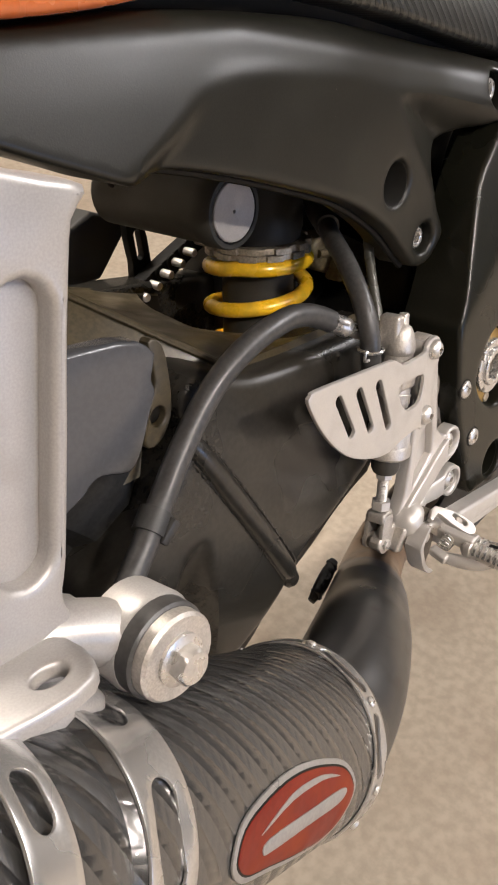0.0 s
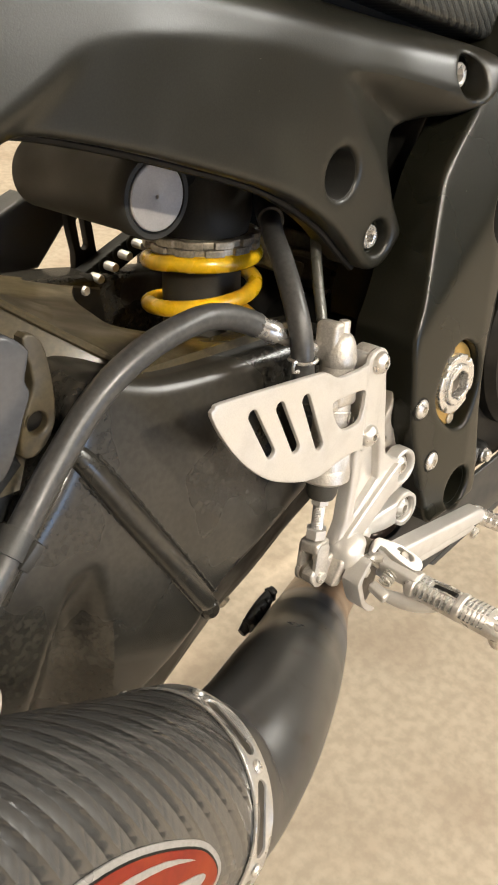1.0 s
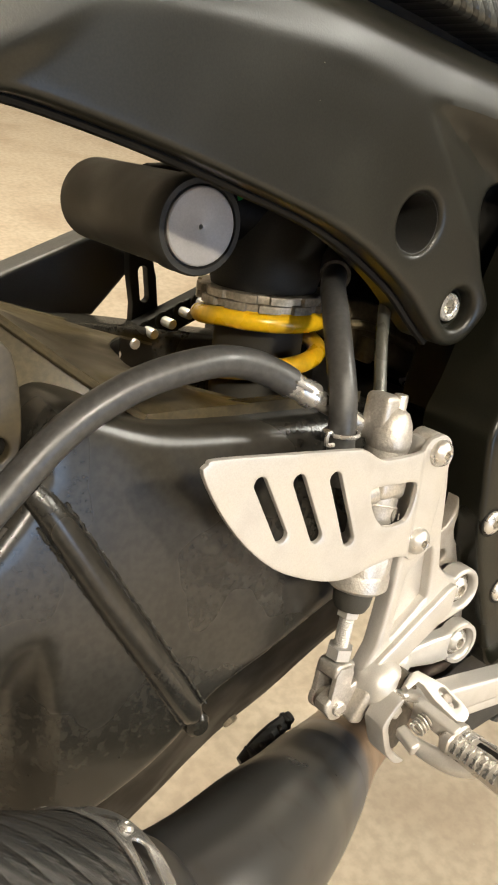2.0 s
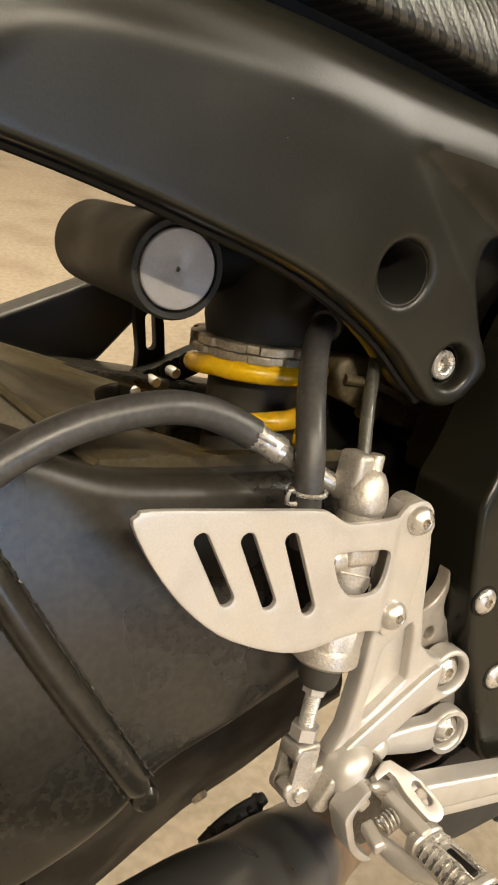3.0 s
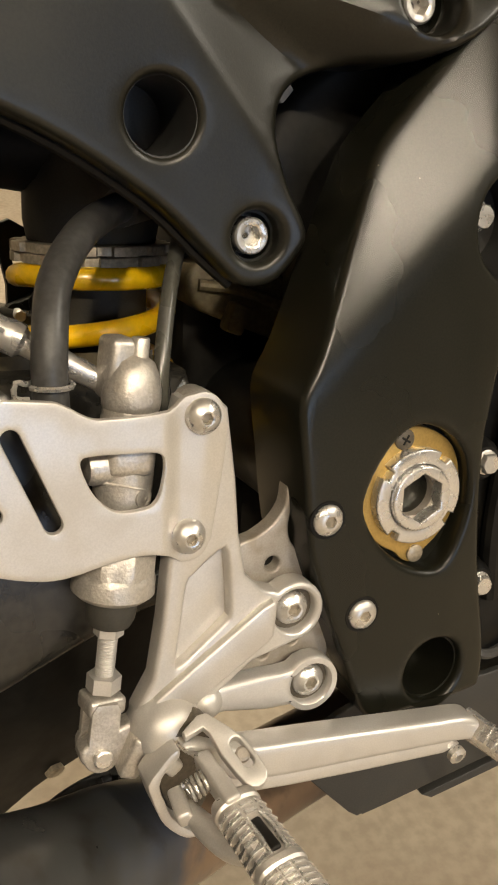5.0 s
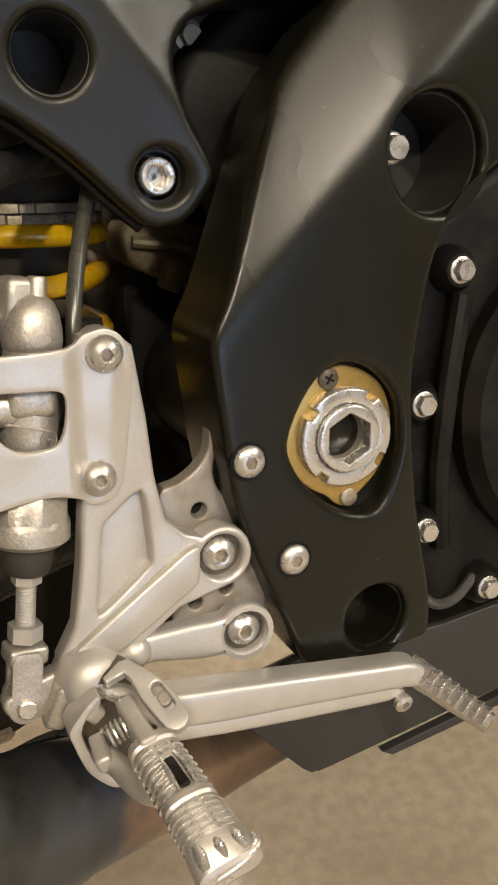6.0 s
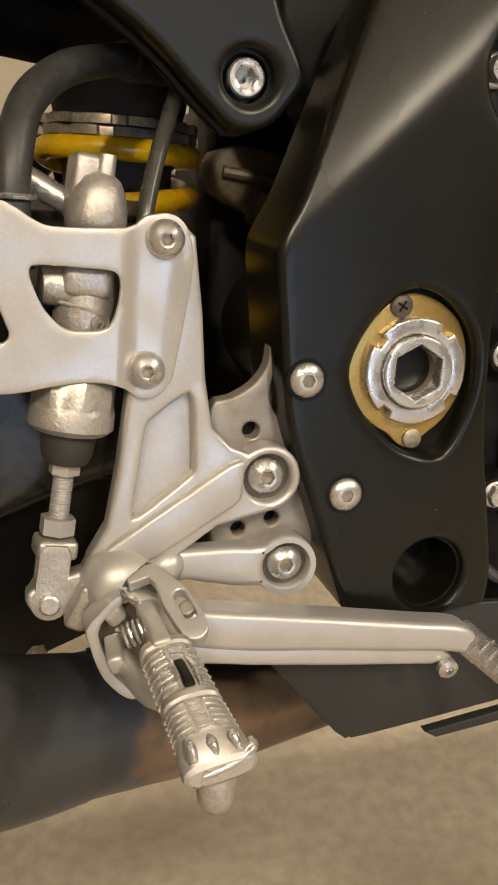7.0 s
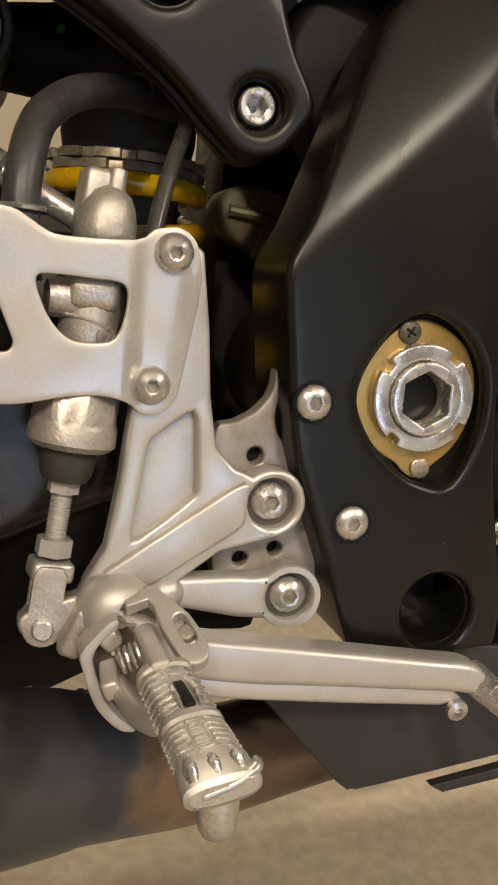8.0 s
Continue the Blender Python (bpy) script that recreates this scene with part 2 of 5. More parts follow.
def heat_pipe(name):
    """Dull grey steel that turns brown where the exhaust runs hot, with an uneven border and soot spots; its blue stop
    paints a highlight.
    """
    mat = bpy.data.materials.new(name)
    mat.use_nodes = True
    nt = mat.node_tree
    bsdf = nt.nodes["Principled BSDF"]
    coord = nt.nodes.new("ShaderNodeTexCoord")
    sep = nt.nodes.new("ShaderNodeSeparateXYZ")
    nt.links.new(coord.outputs["Object"], sep.inputs[0])

    def clouds(size, detail):
        n = nt.nodes.new("ShaderNodeTexNoise")
        n.inputs["Scale"].default_value, n.inputs["Detail"].default_value = 1.0 / size, detail
        nt.links.new(coord.outputs["Object"], n.inputs["Vector"])
        return n.outputs["Fac"]

    def sums(a, k, b):
        m = nt.nodes.new("ShaderNodeMath")
        m.operation = "MULTIPLY_ADD"
        nt.links.new(a, m.inputs[0])
        m.inputs[1].default_value = k
        nt.links.new(b, m.inputs[2])
        return m.outputs[0]

    ramp = nt.nodes.new("ShaderNodeValToRGB")
    r = nt.nodes.new("ShaderNodeMapRange")
    r.inputs["From Min"].default_value, r.inputs["From Max"].default_value = 0.36, 0.84
    nt.links.new(sums(clouds(0.035, 4.0), 0.10, sums(clouds(0.012, 3.0), 0.03, sep.outputs[0])), r.inputs["Value"])
    nt.links.new(r.outputs[0], ramp.inputs[0])
    # the blue stop just before the brown is a bluish highlight painted in
    stops = ((0.0, (0.065, 0.063, 0.063)), (0.32, (0.075, 0.073, 0.070)), (0.47, (0.085, 0.088, 0.088)), (0.54, (0.080, 0.092, 0.125)), (0.595, (0.24, 0.165, 0.11)), (0.66, (0.30, 0.205, 0.135)), (0.80, (0.13, 0.095, 0.075)), (1.0, (0.16, 0.12, 0.09)))
    while len(ramp.color_ramp.elements) < len(stops):
        ramp.color_ramp.elements.new(0.5)
    for e, (at, c) in zip(ramp.color_ramp.elements, stops):
        e.position, e.color = at, (*c, 1)
    soot = nt.nodes.new("ShaderNodeMapRange")
    soot.inputs["From Min"].default_value, soot.inputs["From Max"].default_value, soot.inputs["To Max"].default_value = 0.55, 0.75, 0.7
    nt.links.new(clouds(0.02, 5.0), soot.inputs["Value"])
    mix = nt.nodes.new("ShaderNodeMix")
    mix.data_type = "RGBA"
    nt.links.new(soot.outputs[0], mix.inputs["Factor"])
    nt.links.new(ramp.outputs[0], mix.inputs[6])
    mix.inputs[7].default_value = (0.05, 0.042, 0.036, 1)
    nt.links.new(mix.outputs[2], bsdf.inputs["Base Color"])
    rough = nt.nodes.new("ShaderNodeMapRange")
    rough.inputs["To Min"].default_value, rough.inputs["To Max"].default_value = 0.22, 0.42
    nt.links.new(clouds(0.03, 4.0), rough.inputs["Value"])
    nt.links.new(rough.outputs[0], bsdf.inputs["Roughness"])
    bsdf.inputs["Metallic"].default_value = 0.6
    return mat


PIPE = heat_pipe("heat_stained_pipe")
RED = shader("red_badge_enamel", (0.125, 0.011, 0.004), 0.5, gloss=0.25, grain=0.1, grain_size=0.004, stain=(0.20, 0.035, 0.006), stain_amount=0.6, stain_size=0.03)
BADGE_SILVER = shader("badge_silver", (0.30, 0.29, 0.28), 0.35, metal=0.5, grain=0.08, grain_size=0.002)
ORANGE = shader("burnt_orange_paint", (0.42, 0.10, 0.018), 0.25, coat=0.6, grain=0.05, grain_size=0.002)
GREEN = shader("green_anodised", (0.02, 0.30, 0.06), 0.35, metal=0.4)
BRONZE = shader("dirty_alloy_ring", (0.34, 0.29, 0.22), 0.42, metal=0.5, grain=0.2, grain_size=0.002, stain=(0.10, 0.085, 0.06), stain_amount=0.7, stain_size=0.01)
# dark brown of a screw, also the shade round bosses and behind the fork
DARK_STEEL = shader("dark_steel_and_shade", (0.10, 0.085, 0.065), 0.45, metal=0.4, grain=0.2, grain_size=0.002)
CONCRETE = shader("stained_concrete", (0.312, 0.262, 0.200), 0.75, grain=0.12, grain_size=0.012, bump=0.3, bump_size=0.004, stain=(0.20, 0.150, 0.105), stain_amount=0.5, stain_size=0.17, specks=0.03)
WALL_PAINT = shader("cream_wall_paint", (0.52, 0.47, 0.39), 0.7, grain=0.04, grain_size=0.01, stain=(0.42, 0.37, 0.30), stain_amount=0.4, stain_size=0.5)

# dark tone for unseen walls, chosen so that the black parts reflect less
DARK_WALL = shader("dark_unseen_wall", (0.11, 0.10, 0.085), 0.7, grain=0.04, grain_size=0.01, stain=(0.07, 0.06, 0.05), stain_amount=0.4, stain_size=0.5)

# ---- mesh helpers ----


def part(name, mesh, mat, parent, label="", sharp=35):
    """Links a bmesh as one object under its thing or part."""
    if isinstance(mesh, bmesh.types.BMesh):
        bmesh.ops.recalc_face_normals(mesh, faces=mesh.faces)
        me = bpy.data.meshes.new(name)
        mesh.to_mesh(me)
        mesh.free()
        me.polygons.foreach_set("use_smooth", [True] * len(me.polygons))
        me.set_sharp_from_angle(angle=radians(sharp))
        me.materials.append(mat)
    else:
        me = mesh
    ob = new(name, me)
    ob.parent = parent
    if label:
        ob["label"] = label
    return ob


def arc(cx, cz, r, a0, a1, n=8):
    return [(cx + r * math.cos(radians(a0 + (a1 - a0) * i / n)), cz + r * math.sin(radians(a0 + (a1 - a0) * i / n))) for i in range(n + 1)]


def ring(cx, cz, r, n=28, rz=None):
    return [(cx + r * math.cos(2 * math.pi * i / n), cz + (rz or r) * math.sin(2 * math.pi * i / n)) for i in range(n)]


def smooth(pts, n=4, closed=True):
    """A Catmull-Rom curve through the points, of any dimension."""
    p = [np.array(q, float) for q in pts]
    out = []
    m = len(p)
    for i in range(m if closed else m - 1):
        if closed:
            a, b, c, d = p[i - 1], p[i], p[(i + 1) % m], p[(i + 2) % m]
        else:
            a, b, c, d = p[max(i - 1, 0)], p[i], p[i + 1], p[min(i + 2, m - 1)]
        for k in range(n):
            t = k / n
            out.append(0.5 * (2 * b + (c - a) * t + (2 * a - 5 * b + 4 * c - d) * t * t + (3 * b - a - 3 * c + d) * t ** 3))
    if not closed:
        out.append(p[-1])
    return [tuple(float(v) for v in q) for q in out]


def area2(loop):
    return sum(loop[i - 1][0] * q[1] - q[0] * loop[i - 1][1] for i, q in enumerate(loop))


def inset(loop, d):
    """The loop moved inwards (to its left) by d; the loop runs counter-clockwise."""
    out = []
    n = len(loop)
    for i in range(n):
        a, b, c = (np.array(loop[k % n]) for k in (i - 1, i, i + 1))
        e, g = b - a, c - b
        e, g = e / (np.linalg.norm(e) + 1e-12), g / (np.linalg.norm(g) + 1e-12)
        m = np.array((-e[1] - g[1], e[0] + g[0]))
        k = m / max(np.linalg.norm(m), 1e-9)
        cosh = max(0.5, float(k @ np.array((-e[1], e[0]))))
        out.append(tuple(b + k * d / cosh))
    return out


def filled(loops, grid=0.0, lines=()):
    """Triangles inside the first loop and outside the others, with inner points every grid metres and edges along the lines."""
    from mathutils.geometry import delaunay_2d_cdt
    verts, edges = [], []
    for loop in loops:
        s = len(verts)
        verts += [Vector(q) for q in loop]
        edges += [(s + i, s + (i + 1) % len(loop)) for i in range(len(loop))]
    for run in lines if grid else ():
        s = len(verts)
        verts += [Vector(q) for q in run]
        edges += [(s + i, s + i + 1) for i in range(len(run) - 1)]
    if grid:
        xs, zs = [q[0] for q in loops[0]], [q[1] for q in loops[0]]
        segs = [(np.array(l[i - 1]), np.array(q)) for l in loops for i, q in enumerate(l)] + [(np.array(p), np.array(q)) for run in lines for p, q in zip(run, run[1:])]
        a, b = np.array([s[0] for s in segs]), np.array([s[1] for s in segs])
        x = min(xs)
        row = 0
        while x < max(xs):
            z = min(zs) + (row % 2) * grid / 2
            while z < max(zs):
                p = np.array((x, z))
                ab = b - a
                t = np.clip(((p - a) * ab).sum(1) / ((ab * ab).sum(1) + 1e-15), 0, 1)
                if np.min(np.linalg.norm(a + ab * t[:, None] - p, axis=1)) > grid * 0.45:
                    verts.append(Vector((x, z)))
                z += grid
            x += grid * 0.87
            row += 1
    v, _, f, *_ = delaunay_2d_cdt(verts, edges, [], 0, 1e-7)
    v = [tuple(q) for q in v]
    mid = np.array([np.mean([v[i] for i in t], axis=0) for t in f])
    inside = np.zeros(len(mid), bool)
    for loop in loops:
        for i, q in enumerate(loop):
            p = loop[i - 1]
            cross = (p[1] > mid[:, 1]) != (q[1] > mid[:, 1])
            with np.errstate(divide="ignore", invalid="ignore"):
                at = (q[0] - p[0]) * (mid[:, 1] - p[1]) / (q[1] - p[1] if q[1] != p[1] else 1e-12) + p[0]
            inside ^= cross & (mid[:, 0] < at)
    return v, [t for t, k in zip(f, inside) if k]


def plate(outer, y0, y1, bev=0.002, holes=(), seg=3, grid=0.0, dep=None, m=None, lines=()):
    """A plate with its outline in (x, z), its front face at y0 and its back at y1, with a rounded front rim and holes through it.
    dep(x, z) moves the front face inwards. m, where given, turns (x, y, z) into another pose."""
    loops = [list(outer) if area2(outer) > 0 else list(outer)[::-1]] + [list(h) if area2(h) < 0 else list(h)[::-1] for h in holes]
    bm = bmesh.new()
    bend = dep or (lambda x, z: 0.0)
    rims = []
    for loop in loops:
        rows = [[bm.verts.new((x, y1, z)) for x, z in loop]]
        for i in range(seg + 1):
            a = math.pi / 2 * i / seg
            flat = inset(loop, bev * (1 - math.cos(a)))
            rows.append([bm.verts.new((x, y0 + bev * (1 - math.sin(a)) + bend(x, z), z)) for x, z in flat])
        for r0, r1 in zip(rows, rows[1:]):
            for i in range(len(r0)):
                bm.faces.new((r0[i - 1], r0[i], r1[i], r1[i - 1]))
        rims.append((rows[0], rows[-1]))
    for k, g in ((1, grid), (0, 0.0)):
        flat = [[(v.co.x, v.co.z) for v in r[k]] for r in rims]
        known = {}
        for r in rims:
            for v in r[k]:
                known[(round(v.co.x, 6), round(v.co.z, 6))] = v
        pts, faces = filled(flat, g, lines)
        vs = []
        for x, z in pts:
            v = known.get((round(x, 6), round(z, 6)))
            vs.append(v or bm.verts.new((x, (y0 + bend(x, z)) if k else y1, z)))
        for f in faces:
            if len(set(f)) == 3:
                try:
                    bm.faces.new([vs[i] for i in f])
                except ValueError:
                    pass
    if m is not None:
        bm.transform(m)
    return bm


def basis(o, a):
    """A pose at o whose z axis runs along a."""
    q = Vector(a).normalized().to_track_quat("Z", "Y")
    return Matrix.Translation(o) @ q.to_matrix().to_4x4()


def lathe(profile, o, a, seg=28, uv=False, into=None):
    """A turned body: rows of (radius, height along a) from o, or (radius, height, sides) for a flat-sided row."""
    bm = into or bmesh.new()
    m = basis(o, a)
    rows = []
    for row in profile:
        r, h = row[0], row[1]
        sides = row[2] if len(row) > 2 else 0
        if r <= 0:
            rows.append([bm.verts.new(m @ Vector((0, 0, h)))])
            continue
        line = []
        for i in range(seg):
            t = 2 * math.pi * i / seg
            k = r
            if sides:
                w = math.pi / sides
                k = r * math.cos(w) / math.cos((t % (2 * w)) - w)
            line.append(bm.verts.new(m @ Vector((k * math.cos(t), k * math.sin(t), h))))
        rows.append(line)
    lay = bm.loops.layers.uv.verify() if uv else None
    run = 0.0
    for (p0, p1), r0, r1 in zip(zip(profile, profile[1:]), rows, rows[1:]):
        step = math.hypot(p1[0] - p0[0], p1[1] - p0[1])
        for i in range(seg):
            j = (i + 1) % seg
            if len(r0) == 1 and len(r1) == 1:
                continue
            if len(r0) == 1:
                f = bm.faces.new((r0[0], r1[i], r1[j]))
            elif len(r1) == 1:
                f = bm.faces.new((r0[i], r0[j], r1[0]))
            else:
                f = bm.faces.new((r0[i], r0[j], r1[j], r1[i]))
                if uv:
                    rad = max(p0[0], p1[0])
                    for loop, (k, s) in zip(f.loops, ((i, run), (i + 1, run), (i + 1, run + step), (i, run + step))):
                        loop[lay].uv = (k * 2 * math.pi * rad / seg, s)
        run += step
    for line in (rows[0], rows[-1]):
        if len(line) > 1:
            bm.faces.new(line)
    return bm


def tube(pts, r, seg=12, n=6, flat=1.0, into=None, curve=True):
    """A round bar or hose along a smooth curve; r is one radius or one for each point."""
    rads = [r] * len(pts) if isinstance(r, (int, float)) else list(r)
    line = smooth([(*p, q) for p, q in zip(pts, rads)], n, closed=False) if curve else [(*p, q) for p, q in zip(pts, rads)]
    bm = into or bmesh.new()
    side = None
    rows = []
    for i, q in enumerate(line):
        p = Vector(q[:3])
        d = (Vector(line[min(i + 1, len(line) - 1)][:3]) - Vector(line[max(i - 1, 0)][:3])).normalized()
        if side is None:
            side = d.orthogonal().normalized()
        side = (side - d * side.dot(d)).normalized()
        up = d.cross(side)
        rows.append([bm.verts.new(p + q[3] * (math.cos(t) * side + flat * math.sin(t) * up)) for t in (2 * math.pi * k / seg for k in range(seg))])
    for r0, r1 in zip(rows, rows[1:]):
        for i in range(seg):
            bm.faces.new((r0[i - 1], r0[i], r1[i], r1[i - 1]))
    bm.faces.new(rows[0])
    bm.faces.new(rows[-1][::-1])
    return bm


def loft(rows, closed=True, caps=True):
    """A skin over rows of points, all of one length."""
    bm = bmesh.new()
    vs = [[bm.verts.new(p) for p in row] for row in rows]
    for r0, r1 in zip(vs, vs[1:]):
        for i in range(0 if closed else 1, len(r0)):
            bm.faces.new((r0[i - 1], r0[i], r1[i], r1[i - 1]))
    if caps and closed:
        bm.faces.new(vs[0])
        bm.faces.new(vs[-1][::-1])
    return bm


def block(sx, sy, sz, m, bev=0.001, seg=2):
    """A bevelled block about the origin of the pose m."""
    bm = bmesh.new()
    bmesh.ops.create_cube(bm, size=1.0, matrix=Matrix.Diagonal((sx, sy, sz, 1)))
    bmesh.ops.bevel(bm, geom=bm.edges[:], offset=bev, segments=seg, affect="EDGES", profile=0.5)
    bm.transform(m)
    return bm


OUT = (0, -1, 0)


def socket_bolt(parent, at, r, hex_r=None, dome=0.45, mat=None, name="bolt", washer=0.0, a=OUT):
    """A button-head screw with a hexagon socket, seen from outside; at is the base of its head."""
    h = r * dome * 1.3
    x = hex_r or r * 0.42
    dome_rows = [(r * math.cos(a), h * (0.12 + 0.88 * math.sin(a))) for a in (radians(12 * k) for k in range(7)) if r * math.cos(a) > x * 1.3]
    prof = [(r * 0.98, 0)] + dome_rows + [(x * 1.22, h * 0.95), (x, h * 0.92, 6), (x * 0.97, -h * 0.1, 6), (0, -h * 0.2)]
    if washer:
        prof = [(washer, -0.0005), (washer, 0.0008), (r * 1.02, 0.001)] + prof[1:]
    ob = part(name, lathe(prof, at, a, 24), mat or STEEL, parent)
    part("socket", lathe([(x * 0.97, h * 0.50, 6), (x * 0.5, h * 0.45), (0, h * 0.42)], at, a, 24), BRONZE, parent)
    return ob


def hex_bolt(parent, at, r, h, mat=None, name="bolt", flange=0.0, a=OUT):
    prof = [(r, 0, 6), (r, h * 0.85, 6), (r * 0.82, h), (r * 0.5, h * 1.02), (0, h)]
    if flange:
        prof = [(flange, 0), (flange, h * 0.18), (r * 0.98, h * 0.3)] + [(r, h * 0.3, 6)] + prof[1:]
    return part(name, lathe(prof, at, a, 24), mat or STEEL, parent)


# ---- the room ----


def slab(name, x0, y0, z0, x1, y1, z1, mat, label):
    bm = bmesh.new()
    bmesh.ops.create_cube(bm, size=1.0, matrix=Matrix.Translation(((x0 + x1) / 2, (y0 + y1) / 2, (z0 + z1) / 2)) @ Matrix.Diagonal((x1 - x0, y1 - y0, z1 - z0, 1)))
    return tagged(part(name, bm, mat, None, label), category="room", kind="structure")


slab("floor", -3.5, -3.5, -0.12, 4.0, 4.0, 0.0, CONCRETE, "worn beige concrete garage floor with brown stains")
slab("ceiling", -3.5, -3.5, 2.7, 4.0, 4.0, 2.82, WALL_PAINT, "plain pale painted garage ceiling")
slab("wall_west", -3.62, -3.5, 0, -3.5, 4.0, 2.7, WALL_PAINT, "plain cream painted garage wall")
slab("wall_east", 4.0, -3.5, 0, 4.12, 4.0, 2.7, DARK_WALL, "unseen dark grey garage wall that dims reflections")
slab("wall_north", -3.5, 4.0, 0, 4.0, 4.12, 2.7, WALL_PAINT, "plain cream painted garage wall")
wall = plate([(-3.5, 0), (4.0, 0), (4.0, 2.7), (-3.5, 2.7)], -3.62, -3.5, 0.001, [[(0.55, 0.02), (1.95, 0.02), (1.95, 1.4), (0.55, 1.4)]], seg=1)
tagged(part("wall_south", wall, DARK_WALL, None, "unseen dark grey garage wall with a low doorway, dims reflections"), category="room", kind="structure")

def slot(ax, az, bx, bz, r):
    t = math.degrees(math.atan2(bz - az, bx - ax))
    return arc(ax, az, r, t + 90, t + 270, 8) + arc(bx, bz, r, t - 90, t + 90, 8)


# ---- the motorcycle ----
bike = tagged(new("motorcycle"), "black sports motorcycle with silver footrests and carbon silencer", "motorcycle")
bike.matrix_world = BIKE

# seat rail
RAIL = [(0.05, 0.83), (0.16, 0.79), (0.242, 0.758), (0.277, 0.7450), (0.3030, 0.7355), (0.3135, 0.7335), (0.3260, 0.7375), (0.343, 0.7370), (0.390, 0.7265), (0.444, 0.7115), (0.505, 0.6915), (0.553, 0.6650), (0.580, 0.6420),
        (0.595, 0.630), (0.610, 0.631), (0.620, 0.642), (0.624, 0.654), (0.613, 0.676), (0.609, 0.698), (0.619, 0.715), (0.643, 0.724), (0.670, 0.727), (0.695, 0.740),
        (0.709, 0.756), (0.702, 0.766), (0.655, 0.777), (0.61, 0.785), (0.53, 0.799), (0.46, 0.806), (0.347, 0.811), (0.249, 0.806), (0.15, 0.815), (0.06, 0.85)]


def soft(v, w):
    return w * math.log1p(math.exp(max(-30.0, min(30.0, v / w))))


def rear_line(x):
    """The crease between the recessed panel of the rail and its upper band, which drops steeply at the rear end."""
    xs = (0.24, 0.3073, 0.3241, 0.3505, 0.3640, 0.3853, 0.425, 0.4728, 0.5481, 0.60)
    zs = (0.700, 0.7354, 0.7437, 0.7590, 0.7745, 0.7811, 0.7800, 0.7736, 0.7590, 0.750)
    return float(sum(np.interp(x + d, xs, zs) for d in (-0.010, -0.005, 0.0, 0.005, 0.010)) / 5)


def rail_dep(x, z):
    # an upper band and rear end that lean back over a recessed lower panel, and a hollow between the two legs of the front end
    line = 0.758 - 0.257 * soft(x - 0.588, 0.02)
    top = 0.811 - max(0.0, x - 0.40) * 0.155
    front = max(0.0, min(1.0, (x - 0.48) / 0.09))
    front = front * front * (3 - 2 * front)
    rear = rear_line(x)
    tilt = (rear_line(x + 0.002) - rear_line(x - 0.002)) / 0.004
    m = max(0.0, min(1.0, 0.5 + (z - rear) / math.hypot(1, tilt) / 0.014))
    m = m * m * (3 - 2 * m)
    upper = 0.24 * (z - 0.770) + 1.2 * max(0.0, z - 0.770) ** 2
    d = front * 0.33 * soft(z - line, 0.003) + (1 - front) * (m * upper + (1 - m) * 0.001)
    d += 0.008 * max(0.0, (z - top + 0.014) / 0.014) ** 2
    d -= 0.25 * soft(x - 0.612, 0.008)
    d += 0.06 * max(0.0, line - z) * front
    right = (x - 0.546) * 0.755 + (z - 0.755) * 0.655
    under = (line - z) * 1.6
    both = -0.003 * math.log(math.exp(max(-60.0, min(60.0, -right / 0.003))) + math.exp(max(-60.0, min(60.0, -under / 0.003))))
    d += 0.5 * soft(both, 0.0012)
    return d


def rail_line(x):
    return 0.758 - 0.257 * soft(x - 0.588, 0.02)


creases = [[(x, rail_line(x) + d) for x in (0.555 + 0.0045 * k for k in range(22))] for d in (0.0, 0.0032, 0.0064)]
creases += [[(x + d * 0.755, 0.755 - (x - 0.546) * 1.153 + d * 0.655) for x in (0.5535 + 0.0035 * k for k in range(13))] for d in (-0.0035, -0.0012, 0.0012, 0.0035)]
rail = part("seat_rail", plate(smooth(RAIL, 4), 0.352, 0.392, 0.004, [ring(0.556, 0.698, 0.0155), ring(0.601, 0.651, 0.0115), ring(0.6720, 0.7505, 0.0137)], 4, 0.0042, rail_dep, lines=creases), SATIN_BLACK, bike, "satin black painted seat rail", 30)
part("bore", lathe([(0.0172, -0.01), (0.0172, 0.034), (0.0155, 0.034), (0.0148, -0.01), (0, -0.01)], (0.556, 0.392, 0.698), OUT), PLASTIC, rail)
for bx, by, bz, br in ((0.601, 0.377, 0.651, 0.0118), (0.6720, 0.366, 0.7505, 0.0140)):
    part("counterbore", lathe([(br, 0), (br, 0.024), (br - 0.0016, 0.024), (br - 0.0022, 0.012), (0, 0.012)], (bx, by + 0.013, bz), OUT), FRAME_BLACK, rail)
    part("bolt", lathe([(0.0082, -0.002), (0.0082, 0.0125), (0.0074, 0.0135), (0.0055, 0.0136), (0.0048, 0.0130, 6), (0.0048, 0.006, 6), (0.0016, 0.006), (0.0016, 0.002), (0, 0.002)], (bx, by, bz), OUT, 24), STEEL, rail, "bright socket bolt")
# dark tube standing in for the lip where the rail's edge rolls under
part("edge_lip", tube([(x, 0.374, z - 0.001) for x, z in RAIL[5:14]], 0.0028, 8, 5), DEEP_BLACK, rail)

